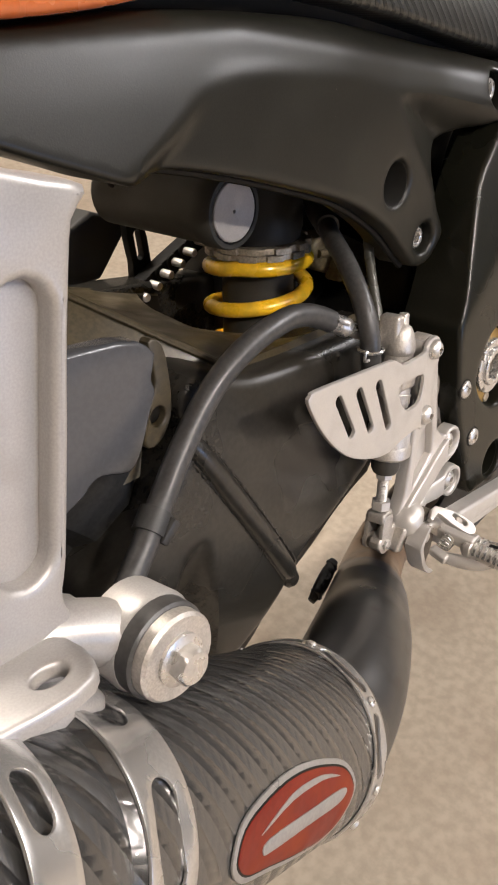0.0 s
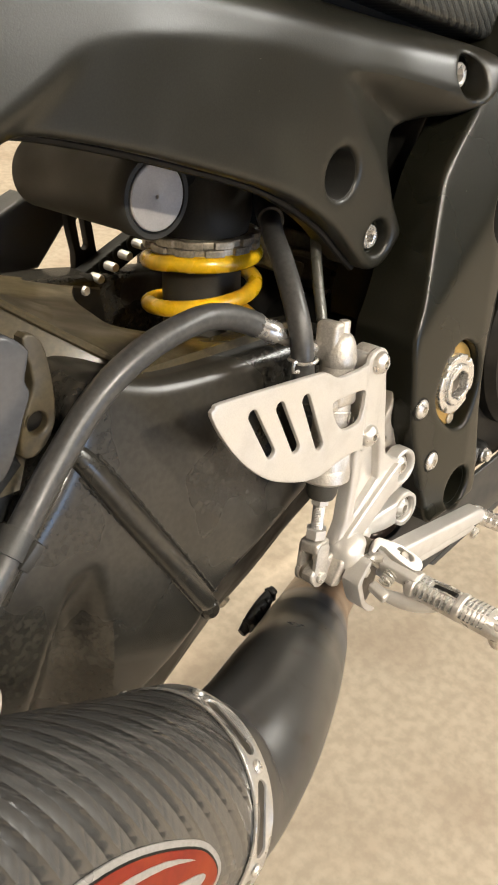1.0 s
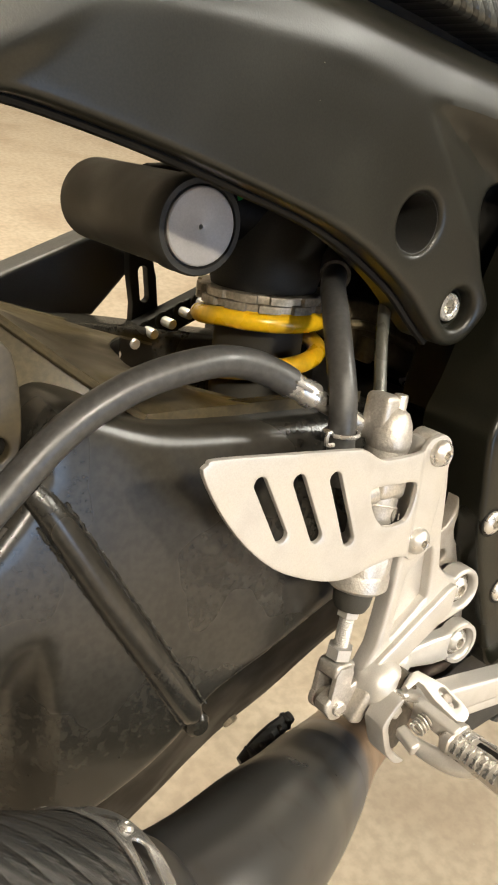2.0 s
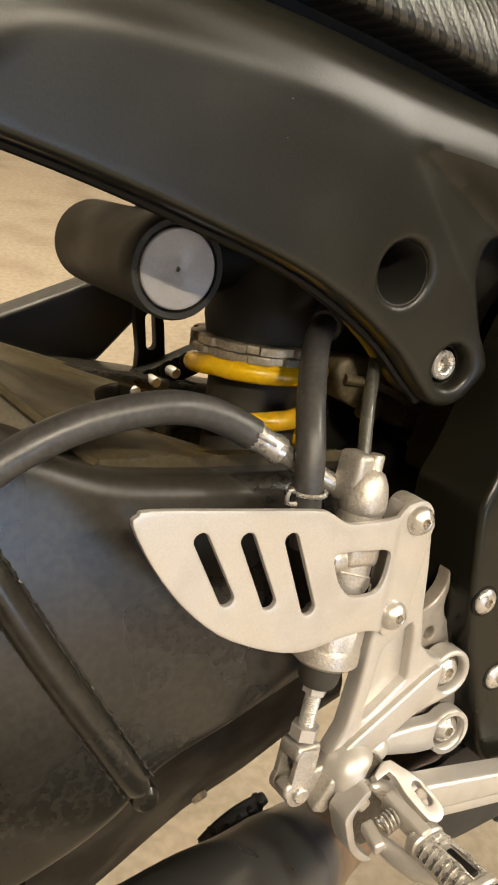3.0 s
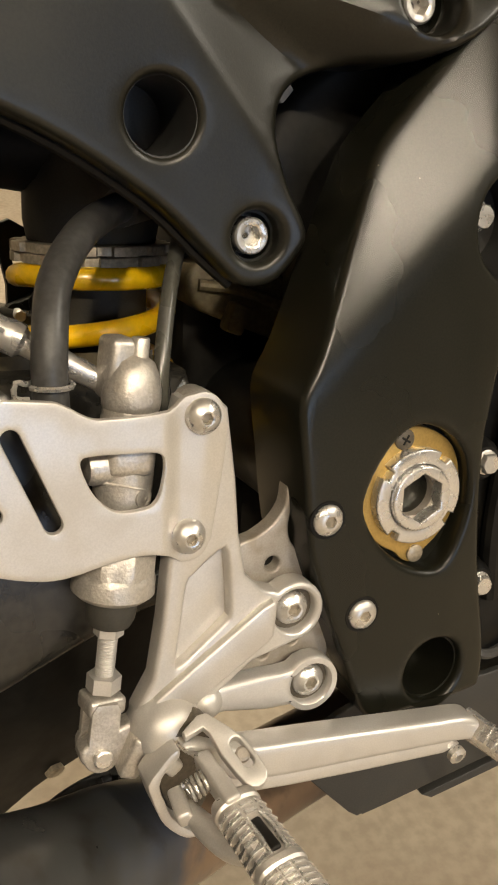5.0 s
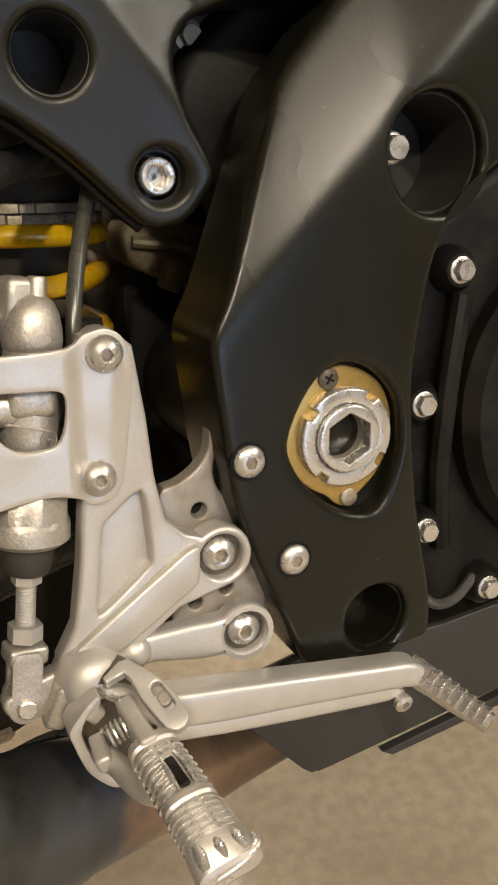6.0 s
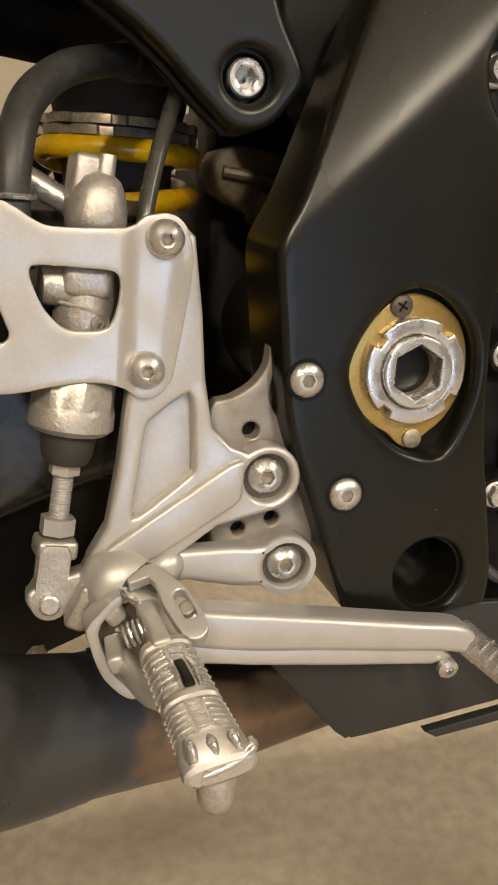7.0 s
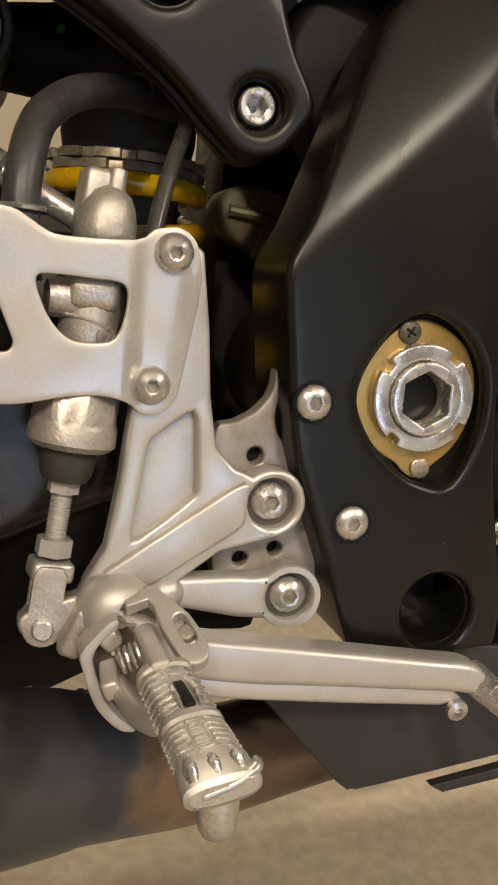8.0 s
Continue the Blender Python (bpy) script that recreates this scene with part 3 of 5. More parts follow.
# tail panel and seat base above the rail
tail = [(-0.05, 0.865), (0.10, 0.829), (0.20, 0.811), (0.27, 0.810), (0.34, 0.818), (0.37, 0.832), (0.33, 0.90), (0.10, 0.95), (-0.05, 0.95)]
part("tail_panel", plate(smooth(tail, 4), 0.352, 0.40, 0.006, grid=0.02, dep=lambda x, z: 0.5 * max(0, z - 0.84)), ORANGE, bike, "burnt orange painted tail panel")
part("seat_base", plate([(0.20, 0.80), (0.76, 0.752), (0.80, 0.80), (0.50, 0.90), (0.2, 0.95)], 0.396, 0.58, 0.004), DEEP_BLACK, bike)
cover = [(0.36, 0.830), (0.42, 0.824), (0.492, 0.8125), (0.555, 0.803), (0.63, 0.7885), (0.704, 0.774), (0.86, 0.742), (0.90, 0.80), (0.85, 0.90), (0.60, 0.96), (0.38, 0.92)]
bm = plate(smooth(cover, 4), 0.362, 0.40, 0.006, grid=0.02, dep=lambda x, z: 0.50 * soft(z - (0.903 - 0.155 * x), 0.004))
lay = bm.loops.layers.uv.verify()
for f in bm.faces:
    for lp in f.loops:
        co = lp.vert.co
        lp[lay].uv = (co.x * 0.225 + co.z * 0.974, co.z * 0.225 - co.x * 0.974)
part("seat_cover", bm, CARBON_FINE, bike, "carbon fibre side cover")

# main frame
FRAME = [(0.745, 0.80), (0.71, 0.762), (0.669, 0.715), (0.650, 0.692), (0.6425, 0.675), (0.629, 0.637), (0.6175, 0.604), (0.609, 0.586), (0.609, 0.572), (0.612, 0.550), (0.617, 0.514), (0.625, 0.490),
         (0.641, 0.450), (0.650, 0.427), (0.656, 0.418), (0.664, 0.4165), (0.691, 0.4175), (0.720, 0.4185), (0.7275, 0.423), (0.7265, 0.447), (0.716, 0.496), (0.711, 0.546), (0.712, 0.572), (0.719, 0.610),
         (0.731, 0.634), (0.752, 0.652), (0.80, 0.680), (0.88, 0.72), (0.90, 0.80), (0.82, 0.84)]
PEAR = smooth([(0.6445, 0.535), (0.650, 0.518), (0.662, 0.505), (0.676, 0.4965), (0.692, 0.496), (0.702, 0.515), (0.7045, 0.535), (0.700, 0.552), (0.687, 0.565), (0.670, 0.569), (0.655, 0.558)], 4)


def frame_dep(x, z):
    # the upper face falls away behind a soft ridge that climbs forwards
    s = (z - 0.586) * 0.70 - (x - 0.610) * 0.714
    top = 0.41 * soft(s, 0.0034)
    low = 0.10 * max(0.0, x - 0.70)
    return top + low


ridge = [[(x - d * 0.714, 0.586 + 1.02 * (x - 0.610) + d * 0.70) for x in (0.619 + 0.0045 * k for k in range(15))] for d in (-0.010, -0.006, -0.0028, 0.0, 0.0028, 0.006, 0.010)]
spar = part("main_frame", plate(smooth(FRAME, 3), 0.322, 0.375, 0.0035, [ring(0.7195, 0.6595, 0.0265, 36), ring(0.694, 0.437, 0.0178), PEAR], 4, 0.004, frame_dep, lines=ridge), FRAME_BLACK, bike, "textured black aluminium main frame", 30)
part("bore", lathe([(0.027, 0), (0.027, 0.042), (0.0255, 0.042), (0.0240, -0.025), (0, -0.025)], (0.7195, 0.375, 0.6595), OUT, 36), PLASTIC, spar)
part("bore", lathe([(0.0182, 0), (0.0182, 0.044), (0.0168, 0.044), (0.0168, 0.012), (0, 0.012)], (0.694, 0.372, 0.437), OUT), FRAME_BLACK, spar)
part("pivot_seat", plate([(x * 1.04 - 0.676 * 0.04, z * 1.04 - 0.533 * 0.04) for x, z in PEAR], 0.3345, 0.372, 0.001), FRAME_BLACK, spar)
part("bolt_boss", lathe([(0.0095, -0.054), (0.0085, -0.006), (0.0080, 0.0)], (0.7075, 0.346, 0.6625), OUT, 20), PLASTIC, spar)
hex_bolt(spar, (0.7075, 0.346, 0.6625), 0.0062, 0.008, STEEL, flange=0.0075)
for bx, bz in ((0.6245, 0.529), (0.647, 0.478)):
    # dark disc laid on the face in place of the shaded gap round the bolt
    part("bolt_gap_shade", lathe([(0.0094, 0), (0.0094, 0.0088), (0.0091, 0.0093), (0.0078, 0.0092), (0, 0.0092)], (bx, 0.331, bz), OUT), DEEP_BLACK, spar)
    socket_bolt(spar, (bx, 0.3221, bz), 0.0076, 0.0031, 0.38, STEEL)

lug = part("tank_lug", plate(smooth([(0.6182, 0.7027), (0.6382, 0.6987), (0.6482, 0.7187), (0.6382, 0.7307), (0.6202, 0.7287)], 3), 0.4065, 0.414, 0.002, seg=3), MATT, spar)
hex_bolt(lug, (0.6322, 0.4060, 0.7147), 0.0055, 0.006, DULL, flange=0.0075)

# swingarm pivot with its retainer
gold = [(0.6445, 0.533), (0.650, 0.518), (0.660, 0.508), (0.668, 0.5035), (0.673, 0.499), (0.679, 0.497), (0.685, 0.502), (0.695, 0.511), (0.702, 0.525), (0.7025, 0.541), (0.697, 0.555), (0.686, 0.5635), (0.674, 0.567), (0.666, 0.564), (0.656, 0.555)]
retainer = part("pivot_retainer", plate(smooth(gold, 3), 0.3305, 0.334, 0.0006, [ring(0.676, 0.533, 0.0150)]), GOLD, bike, "gold anodised retainer plate")
part("screw", lathe([(0.0052, 0), (0.0052, 0.0012), (0.0042, 0.0020), (0, 0.0023)], (0.668, 0.3305, 0.561), OUT, 20), DARK_STEEL, retainer, "dark cross-head screw")
for turn in (30, 120):
    part("screw_slot", block(0.0055, 0.0006, 0.0011, Matrix.Translation((0.668, 0.3283, 0.561)) @ pose(0, 0, 0, 0, turn, 0), 0.0002, 1), DEEP_BLACK, retainer)
part("screw", lathe([(0.0045, 0), (0.0045, 0.0012), (0.0035, 0.0018), (0, 0.002)], (0.680, 0.3305, 0.5015), OUT, 20), BRONZE, retainer)


def notched(cx, cz, r, rin, n, width, start):
    out = []
    for k in range(n):
        a = start + 360 * k / n
        half = 180 / n
        out += arc(cx, cz, r, a - half + width / 2, a + half - width / 2, 8) + arc(cx, cz, rin, a + half - width / 2 + 1, a + half + width / 2 - 1, 3)
    return out


C = (0.676, 0.533)
lock = part("pivot_lock_ring", plate(notched(*C, 0.0238, 0.0205, 4, 15, 10), 0.3245, 0.331, 0.0012, [ring(*C, 0.0165)]), WORN, bike, "castellated bright alloy lock ring")
part("pivot_nut", plate(ring(*C, 0.0162), 0.3220, 0.330, 0.0010, [arc(*C, 0.0124, 30, 330, 5)]), WORN, lock, "machined nut with a hexagon socket")
part("pivot_shaft", lathe([(0.0128, -0.006), (0.0128, 0.0085), (0.0112, 0.0085), (0.0112, -0.004), (0, -0.004)], (C[0], 0.338, C[1]), OUT), DULL, lock)

# engine beside and behind the frame
case = [(0.70, 0.44), (0.73, 0.405), (0.80, 0.40), (0.92, 0.43), (0.95, 0.55), (0.90, 0.66), (0.80, 0.665), (0.74, 0.63), (0.70, 0.60), (0.69, 0.52)]
engine = part("engine", plate(smooth(case, 4), 0.358, 0.62, 0.010, grid=0.03), DEEP_BLACK, bike, "greasy black engine casing")
part("clutch_cover", lathe([(0.092, 0), (0.092, 0.012), (0.086, 0.020), (0.070, 0.022), (0.066, 0.016), (0, 0.016)], (0.85, 0.360, 0.53), OUT, 48), DEEP_BLACK, engine)
for bx, bz in ((0.752, 0.605), (0.733, 0.538), (0.738, 0.468), (0.782, 0.426)):
    part("boss", lathe([(0.013, 0), (0.0115, 0.010), (0.0085, 0.014), (0, 0.014)], (bx, 0.361, bz), OUT, 20), DEEP_BLACK, engine)
    hex_bolt(engine, (bx, 0.3475, bz), 0.0058, 0.0055, STEEL, flange=0.0068)
part("rib", tube([(0.757, 0.352, 0.592), (0.750, 0.350, 0.55), (0.748, 0.352, 0.50), (0.752, 0.354, 0.455)], 0.006, 10), DEEP_BLACK, engine)
part("cable", tube([(0.735, 0.349, 0.432), (0.745, 0.345, 0.424), (0.76, 0.347, 0.424), (0.775, 0.352, 0.432)], 0.003, 8), RUBBER, engine)
part("gearbox", block(0.15, 0.22, 0.34, Matrix.Translation((0.810, 0.51, 0.53)), 0.02), DEEP_BLACK, engine)
# two dark blocks added to close bright gaps and darken the space behind
part("gearbox_filler", block(0.24, 0.10, 0.38, Matrix.Translation((0.745, 0.57, 0.55)), 0.01), DEEP_BLACK, engine)
part("engine_rear_filler", block(0.050, 0.15, 0.30, Matrix.Translation((0.640, 0.565, 0.51)), 0.012), DEEP_BLACK, engine)
part("air_box", block(0.24, 0.20, 0.14, Matrix.Translation((0.76, 0.50, 0.755)), 0.02), DEEP_BLACK, bike)
part("inner_rail", plate(smooth([(0.618, 0.69), (0.66, 0.74), (0.70, 0.77), (0.74, 0.76), (0.70, 0.70), (0.682, 0.64), (0.674, 0.57), (0.647, 0.572), (0.651, 0.625)], 4), 0.396, 0.43, 0.010, seg=4), DEEP_BLACK, spar)

mount = part("engine_mount", plate(smooth([(0.615, 0.628), (0.647, 0.630), (0.700, 0.606), (0.720, 0.590), (0.718, 0.562), (0.695, 0.564), (0.688, 0.576), (0.650, 0.590), (0.615, 0.606)], 3), 0.470, 0.50, 0.004, seg=3), CAST_OLIVE, bike, "dusty olive cast engine mount")
part("mount_rib", tube([(0.618, 0.469, 0.617), (0.650, 0.467, 0.612), (0.690, 0.467, 0.594), (0.710, 0.469, 0.583)], 0.0035, 10, 4), CAST_OLIVE, mount)
part("mount_lug", block(0.016, 0.016, 0.024, Matrix.Translation((0.700, 0.466, 0.574)) @ pose(0, 0, 0, 0, 20, 0), 0.003), CAST_OLIVE, mount)
part("mount_lug", block(0.012, 0.014, 0.018, Matrix.Translation((0.640, 0.466, 0.598)) @ pose(0, 0, 0, 0, 20, 0), 0.003), CAST_OLIVE, mount)
part("mount_bolt", lathe([(0.0032, 0, 6), (0.0032, 0.005, 6), (0, 0.005)], (0.678, 0.462, 0.574), OUT, 12), STEEL, mount)

# rear shock absorber
S = (0.5625, 0.490)
shock = part("shock_absorber", lathe([(0.030, 0), (0.030, 0.095), (0.034, 0.105), (0.037, 0.120), (0.037, 0.150), (0.032, 0.172), (0.020, 0.19), (0, 0.19)], (*S, 0.53), (0, 0, 1), 32), MATT, bike, "black shock absorber body")
for z, n in ((0.6340, 12), (0.6395, 12)):
    part("spring_collar", plate(notched(*S, 0.0440, 0.0410, n, 12, 9 if z > 0.636 else 0), 0, 0.0050, 0.001, [ring(*S, 0.030)], m=Matrix.Translation((0, 0, z)) @ Matrix(((1, 0, 0, 0), (0, 0, 1, 0), (0, -1, 0, 0), (0, 0, 0, 1))) @ Matrix.Translation((0, 0, 0))), BRONZE, shock, "notched alloy spring collar")
coil = [(S[0] + 0.0405 * math.cos(a), S[1] + 0.0405 * math.sin(a), 0.6230 - 0.034 * max(0, k - 12) / 24) for k in range(0, 100) for a in (math.radians(20 - 15 * k),)]
part("spring", tube(coil, 0.0062, 12, 2), YELLOW, shock, "glossy yellow coil spring")
R = (0.472, 0.683)
res = part("reservoir", lathe([(0.0, 0.0), (0.018, 0.002), (0.0255, 0.012), (0.0258, 0.114), (0.0270, 0.117), (0.0270, 0.132), (0.0258, 0.134), (0.0228, 0.134), (0.0218, 0.129), (0, 0.129)], (R[0], 0.567, R[1]), OUT, 40), MATT, shock, "matt black piggyback reservoir")
part("reservoir_cap", lathe([(0.0212, 0), (0.0212, 0.0045), (0.0204, 0.0052), (0.0035, 0.0048), (0.0014, 0.0044), (0.0012, 0.001), (0, 0.001)], (R[0], 0.4375, R[1]), OUT, 40), CAP, shock, "brushed alloy reservoir cap with a centre hole")
part("bridge", tube([(0.475, 0.50, 0.690), (0.51, 0.495, 0.690), (0.56, 0.49, 0.690)], [0.020, 0.024, 0.030], 16), DEEP_BLACK, shock)
part("adjuster", lathe([(0.004, 0), (0.004, 0.004), (0.003, 0.006), (0, 0.0065)], (0.5231, 0.4750, 0.6960), OUT, 14), GREEN, shock, "green anodised adjuster")

# swingarm
ARM = [(0.575, 0.578), (0.570, 0.590), (0.515, 0.591), (0.458, 0.592), (0.415, 0.596), (0.375, 0.610), (0.360, 0.606), (0.353, 0.592), (0.350, 0.573), (0.30, 0.522), (0.22, 0.47), (0.12, 0.43), (0.04, 0.40), (0.03, 0.35),
       (0.10, 0.315), (0.20, 0.315), (0.30, 0.335), (0.40, 0.384), (0.436, 0.409), (0.449, 0.425), (0.462, 0.4375), (0.493, 0.4515), (0.542, 0.4705), (0.570, 0.476), (0.575, 0.49)]


def arm_dep(x, z):
    # a leaf-shaped hollow that widens downwards, steepest on its front side
    down = max(0.0, 0.502 - z)
    q = (x - 0.352 + 0.16 * down) / (0.009 + 0.22 * down)
    k = max(0.0, 1 - q * q) if q > 0 else max(0.0, 1 - q * q / 2.2)
    dent = 0.030 * min(1.0, down / 0.045) * k * math.sqrt(k)
    top = 0.8 * max(0.0, z - 0.47) ** 2 + 1.5 * max(0.0, 0.45 - z) ** 2
    low = 0.35 * max(0.0, (x - 0.451) * 0.6 - (z - 0.424) * 0.8) if x > 0.43 else 0.0
    return dent + top + low


arm = part("swingarm", plate(smooth(ARM, 4), 0.357, 0.412, 0.010, grid=0.0055, dep=arm_dep, seg=5), ARM_BLACK, bike, "dusty black box-section swingarm", 40)
weld = [(0.352, 0.369, 0.574), (0.362, 0.3645, 0.560), (0.385, 0.3600, 0.522), (0.420, 0.3578, 0.468), (0.442, 0.3600, 0.434), (0.449, 0.364, 0.425)]
part("welded_brace", tube(weld, [0.006, 0.0078, 0.0082, 0.0082, 0.0078, 0.0045], 16, 5), ARM_BLACK, arm, "black weld-edged brace tube")
for s in (-1, 1):
    bead = []
    for k in range(70):
        t = k / 69
        jit = 0.00025 * math.sin(k * 2.3) + 0.0002 * math.sin(k * 5.1 + s)
        x, z = 0.360 + 0.084 * t + s * (0.0085 + jit) * 0.84, 0.563 - 0.131 * t + s * (0.0085 + jit) * 0.54
        bead.append((x, 0.3566 + arm_dep(x, z) + 0.0005 * math.sin(k * 1.7), z))
    part("weld_bead", tube(bead, [0.0008 + 0.0004 * math.sin(k * 1.9) ** 2 for k in range(70)], 6, 1), ARM_BLACK, arm, "rough weld bead")
part("arm_edge", tube([(0.3335, 0.353, 0.5675), (0.3247, 0.353, 0.5551), (0.3134, 0.353, 0.539), (0.2937, 0.353, 0.5106)], 0.0026, 10, 4), ARM_BLACK, arm)
part("brace_knob", lathe([(0.0075, -0.01), (0.0075, 0.004), (0.005, 0.007), (0, 0.008)], (0.452, 0.366, 0.418), OUT, 16), ARM_BLACK, arm)

crease = smooth([(0.395, 0.382), (0.436, 0.411), (0.462, 0.439), (0.493, 0.453), (0.542, 0.472), (0.573, 0.478)], 3, closed=False)
lower = smooth([(0.390, 0.275), (0.448, 0.307), (0.508, 0.350), (0.550, 0.371), (0.592, 0.396), (0.620, 0.410)], 3, closed=False)
# lower flank of the arm, its shade put into the deep black colour
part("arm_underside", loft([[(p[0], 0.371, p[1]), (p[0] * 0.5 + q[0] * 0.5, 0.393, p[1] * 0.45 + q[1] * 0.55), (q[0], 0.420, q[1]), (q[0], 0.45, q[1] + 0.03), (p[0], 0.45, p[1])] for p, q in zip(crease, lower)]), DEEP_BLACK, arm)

# sloping top plate with the opening for the shock; its rear edge climbs inwards


def brace_z(x, y):
    z = 0.6124 - 0.28 * (x - 0.407)
    lip = max(0.0, min(1.0, (0.428 - y) / 0.040))
    z = z * (1 - lip * lip) + 0.5965 * lip * lip
    edge = 0.42 + (0.391 - x) * 1.15
    return z + 0.46 * max(0.0, 0.391 - x) * max(0.0, 1 - max(0.0, y - edge) / 0.06)


def stepped(corners, step):
    """A closed line with points at even steps along its straight runs."""
    run = []
    for (ax, ay), (bx, by) in zip(corners, corners[1:] + corners[:1]):
        n = max(1, round(math.hypot(bx - ax, by - ay) / step))
        run += [(ax + (bx - ax) * k / n, ay + (by - ay) * k / n) for k in range(n)]
    return run


rear_edge = [(0.4174, 0.3865), (0.391, 0.420), (0.365, 0.450), (0.3215, 0.500), (0.278, 0.550), (0.252, 0.580)]
outline = stepped([(0.66, 0.3865)] + rear_edge + [(0.30, 0.605), (0.66, 0.605)], 0.008)
opening = stepped(smooth([(0.4430, 0.452), (0.4470, 0.4415), (0.4560, 0.4355), (0.4700, 0.4300), (0.52, 0.426), (0.62, 0.428), (0.63, 0.50), (0.62, 0.588), (0.525, 0.590), (0.507, 0.580), (0.4700, 0.525), (0.4526, 0.4815)], 3), 0.006)
bm = plate(outline, 0.0, -0.006, 0.001, [opening], 1, 0.007)
for v in bm.verts:
    v.co = Vector((v.co.x, v.co.z, brace_z(v.co.x, v.co.z) + v.co.y))
bmesh.ops.delete(bm, geom=[v for v in bm.verts if v.co.x > 0.565], context="VERTS")
part("top_brace", bm, ARM_DUST, arm, "brown-dusted top plate of the swingarm", 60)
# dark liner added inside the opening to stand in for its shade
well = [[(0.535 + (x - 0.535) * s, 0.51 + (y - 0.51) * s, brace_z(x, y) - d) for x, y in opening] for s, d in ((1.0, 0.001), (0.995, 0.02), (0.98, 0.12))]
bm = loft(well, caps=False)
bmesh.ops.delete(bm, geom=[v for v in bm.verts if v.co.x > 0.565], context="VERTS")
part("shock_well_shade", bm, DEEP_BLACK, arm)
part("plate_edge", tube([(x, y - 0.001, brace_z(x, y) - 0.0015) for x, y in rear_edge], 0.0026, 8, 4), ARM_DUST, arm)
part("left_arm", plate(smooth([(0.66, 0.56), (0.55, 0.585), (0.43, 0.592), (0.30, 0.55), (0.12, 0.45), (0.08, 0.36), (0.25, 0.34), (0.45, 0.42), (0.66, 0.49)], 4), 0.592, 0.625, 0.006), ARM_BLACK, arm)
side = [(0.05, 0.6596), (0.20, 0.6556)] + [(0.3066, 0.6492), (0.332, 0.6378), (0.3333, 0.6301), (0.3306, 0.62), (0.3327, 0.6117), (0.3281, 0.6007), (0.3232, 0.5871), (0.3175, 0.575), (0.3085, 0.5677), (0.2886, 0.5734), (0.2789, 0.5708), (0.2673, 0.5636)] + [(0.20, 0.545), (0.05, 0.55)]
foot = [(0.4174, 0.555), (0.385, 0.552), (0.345, 0.55), (0.30, 0.55), (0.22, 0.57), (0.14, 0.59)]
part("brace_side", loft([[(x, y + 0.001, brace_z(x, y) - 0.002), (x * 0.7 + fx * 0.3, y * 0.6 + 0.388 * 0.4, (brace_z(x, y) * 0.6 + fz * 0.4)), (fx, 0.3875, fz), (fx, 0.400, fz), (x, y + 0.012, brace_z(x, y) - 0.006)] for (x, y), (fx, fz) in zip(rear_edge, foot)]), ARM_DUST, arm, "dusty slanting rear face under the top plate")
part("side_panel", plate(smooth(side, 3), 0.370, 0.384, 0.003, grid=0.012, dep=lambda x, z: 0.25 * soft(z - 0.652, 0.004)), PANEL, arm, "glossy black side panel")
tab = smooth([(0.334, 0.640), (0.345, 0.636), (0.350, 0.610), (0.349, 0.588), (0.338, 0.574), (0.327, 0.576), (0.330, 0.595), (0.338, 0.615)], 3)
part("tab", plate(tab, 0.376, 0.384, 0.0015, [ring(0.3385, 0.592, 0.0062, 18)]), ARM_DUST, arm, "brown-dusted bolt tab")
# dark disc added behind the hole in place of the shade inside it
part("tab_hole_shade", plate(ring(0.3385, 0.592, 0.009, 18), 0.3815, 0.386, 0.0005), DEEP_BLACK, arm)
part("pivot_tube", lathe([(0.038, 0), (0.038, 0.24)], (0.665, 0.400, 0.533), (0, 1, 0), 32), DEEP_BLACK, arm)
part("link_eye", lathe([(0.009, -0.02), (0.0125, -0.018), (0.0125, 0.0), (0.0108, 0.002), (0.0098, -0.004), (0.006, -0.004), (0.006, 0.001, 6), (0, 0.001)], (0.511, 0.420, 0.372), (0.1, -0.9, 0.2), 24), DEEP_BLACK, arm)
part("link_bolt", lathe([(0.0058, 0, 6), (0.0058, 0.008, 6), (0.004, 0.009), (0, 0.009)], (0.517, 0.422, 0.364), (0.2, -0.7, -0.5), 18), BRONZE, arm)
part("linkage", tube([(0.53, 0.47, 0.47), (0.525, 0.45, 0.42), (0.512, 0.435, 0.378)], 0.011, 14), DEEP_BLACK, arm)

# rear wheel
A = (0.13, 0.48, 0.365)
tyre_prof = [(0.215, -0.075), (0.225, -0.088), (0.255, -0.095), (0.285, -0.085), (0.305, -0.055), (0.315, 0.0), (0.305, 0.055), (0.285, 0.085), (0.255, 0.095), (0.225, 0.088), (0.215, 0.075)]
part("tyre", lathe(tyre_prof, A, (0, 1, 0), 64), TYRE, bike, "black rear tyre")

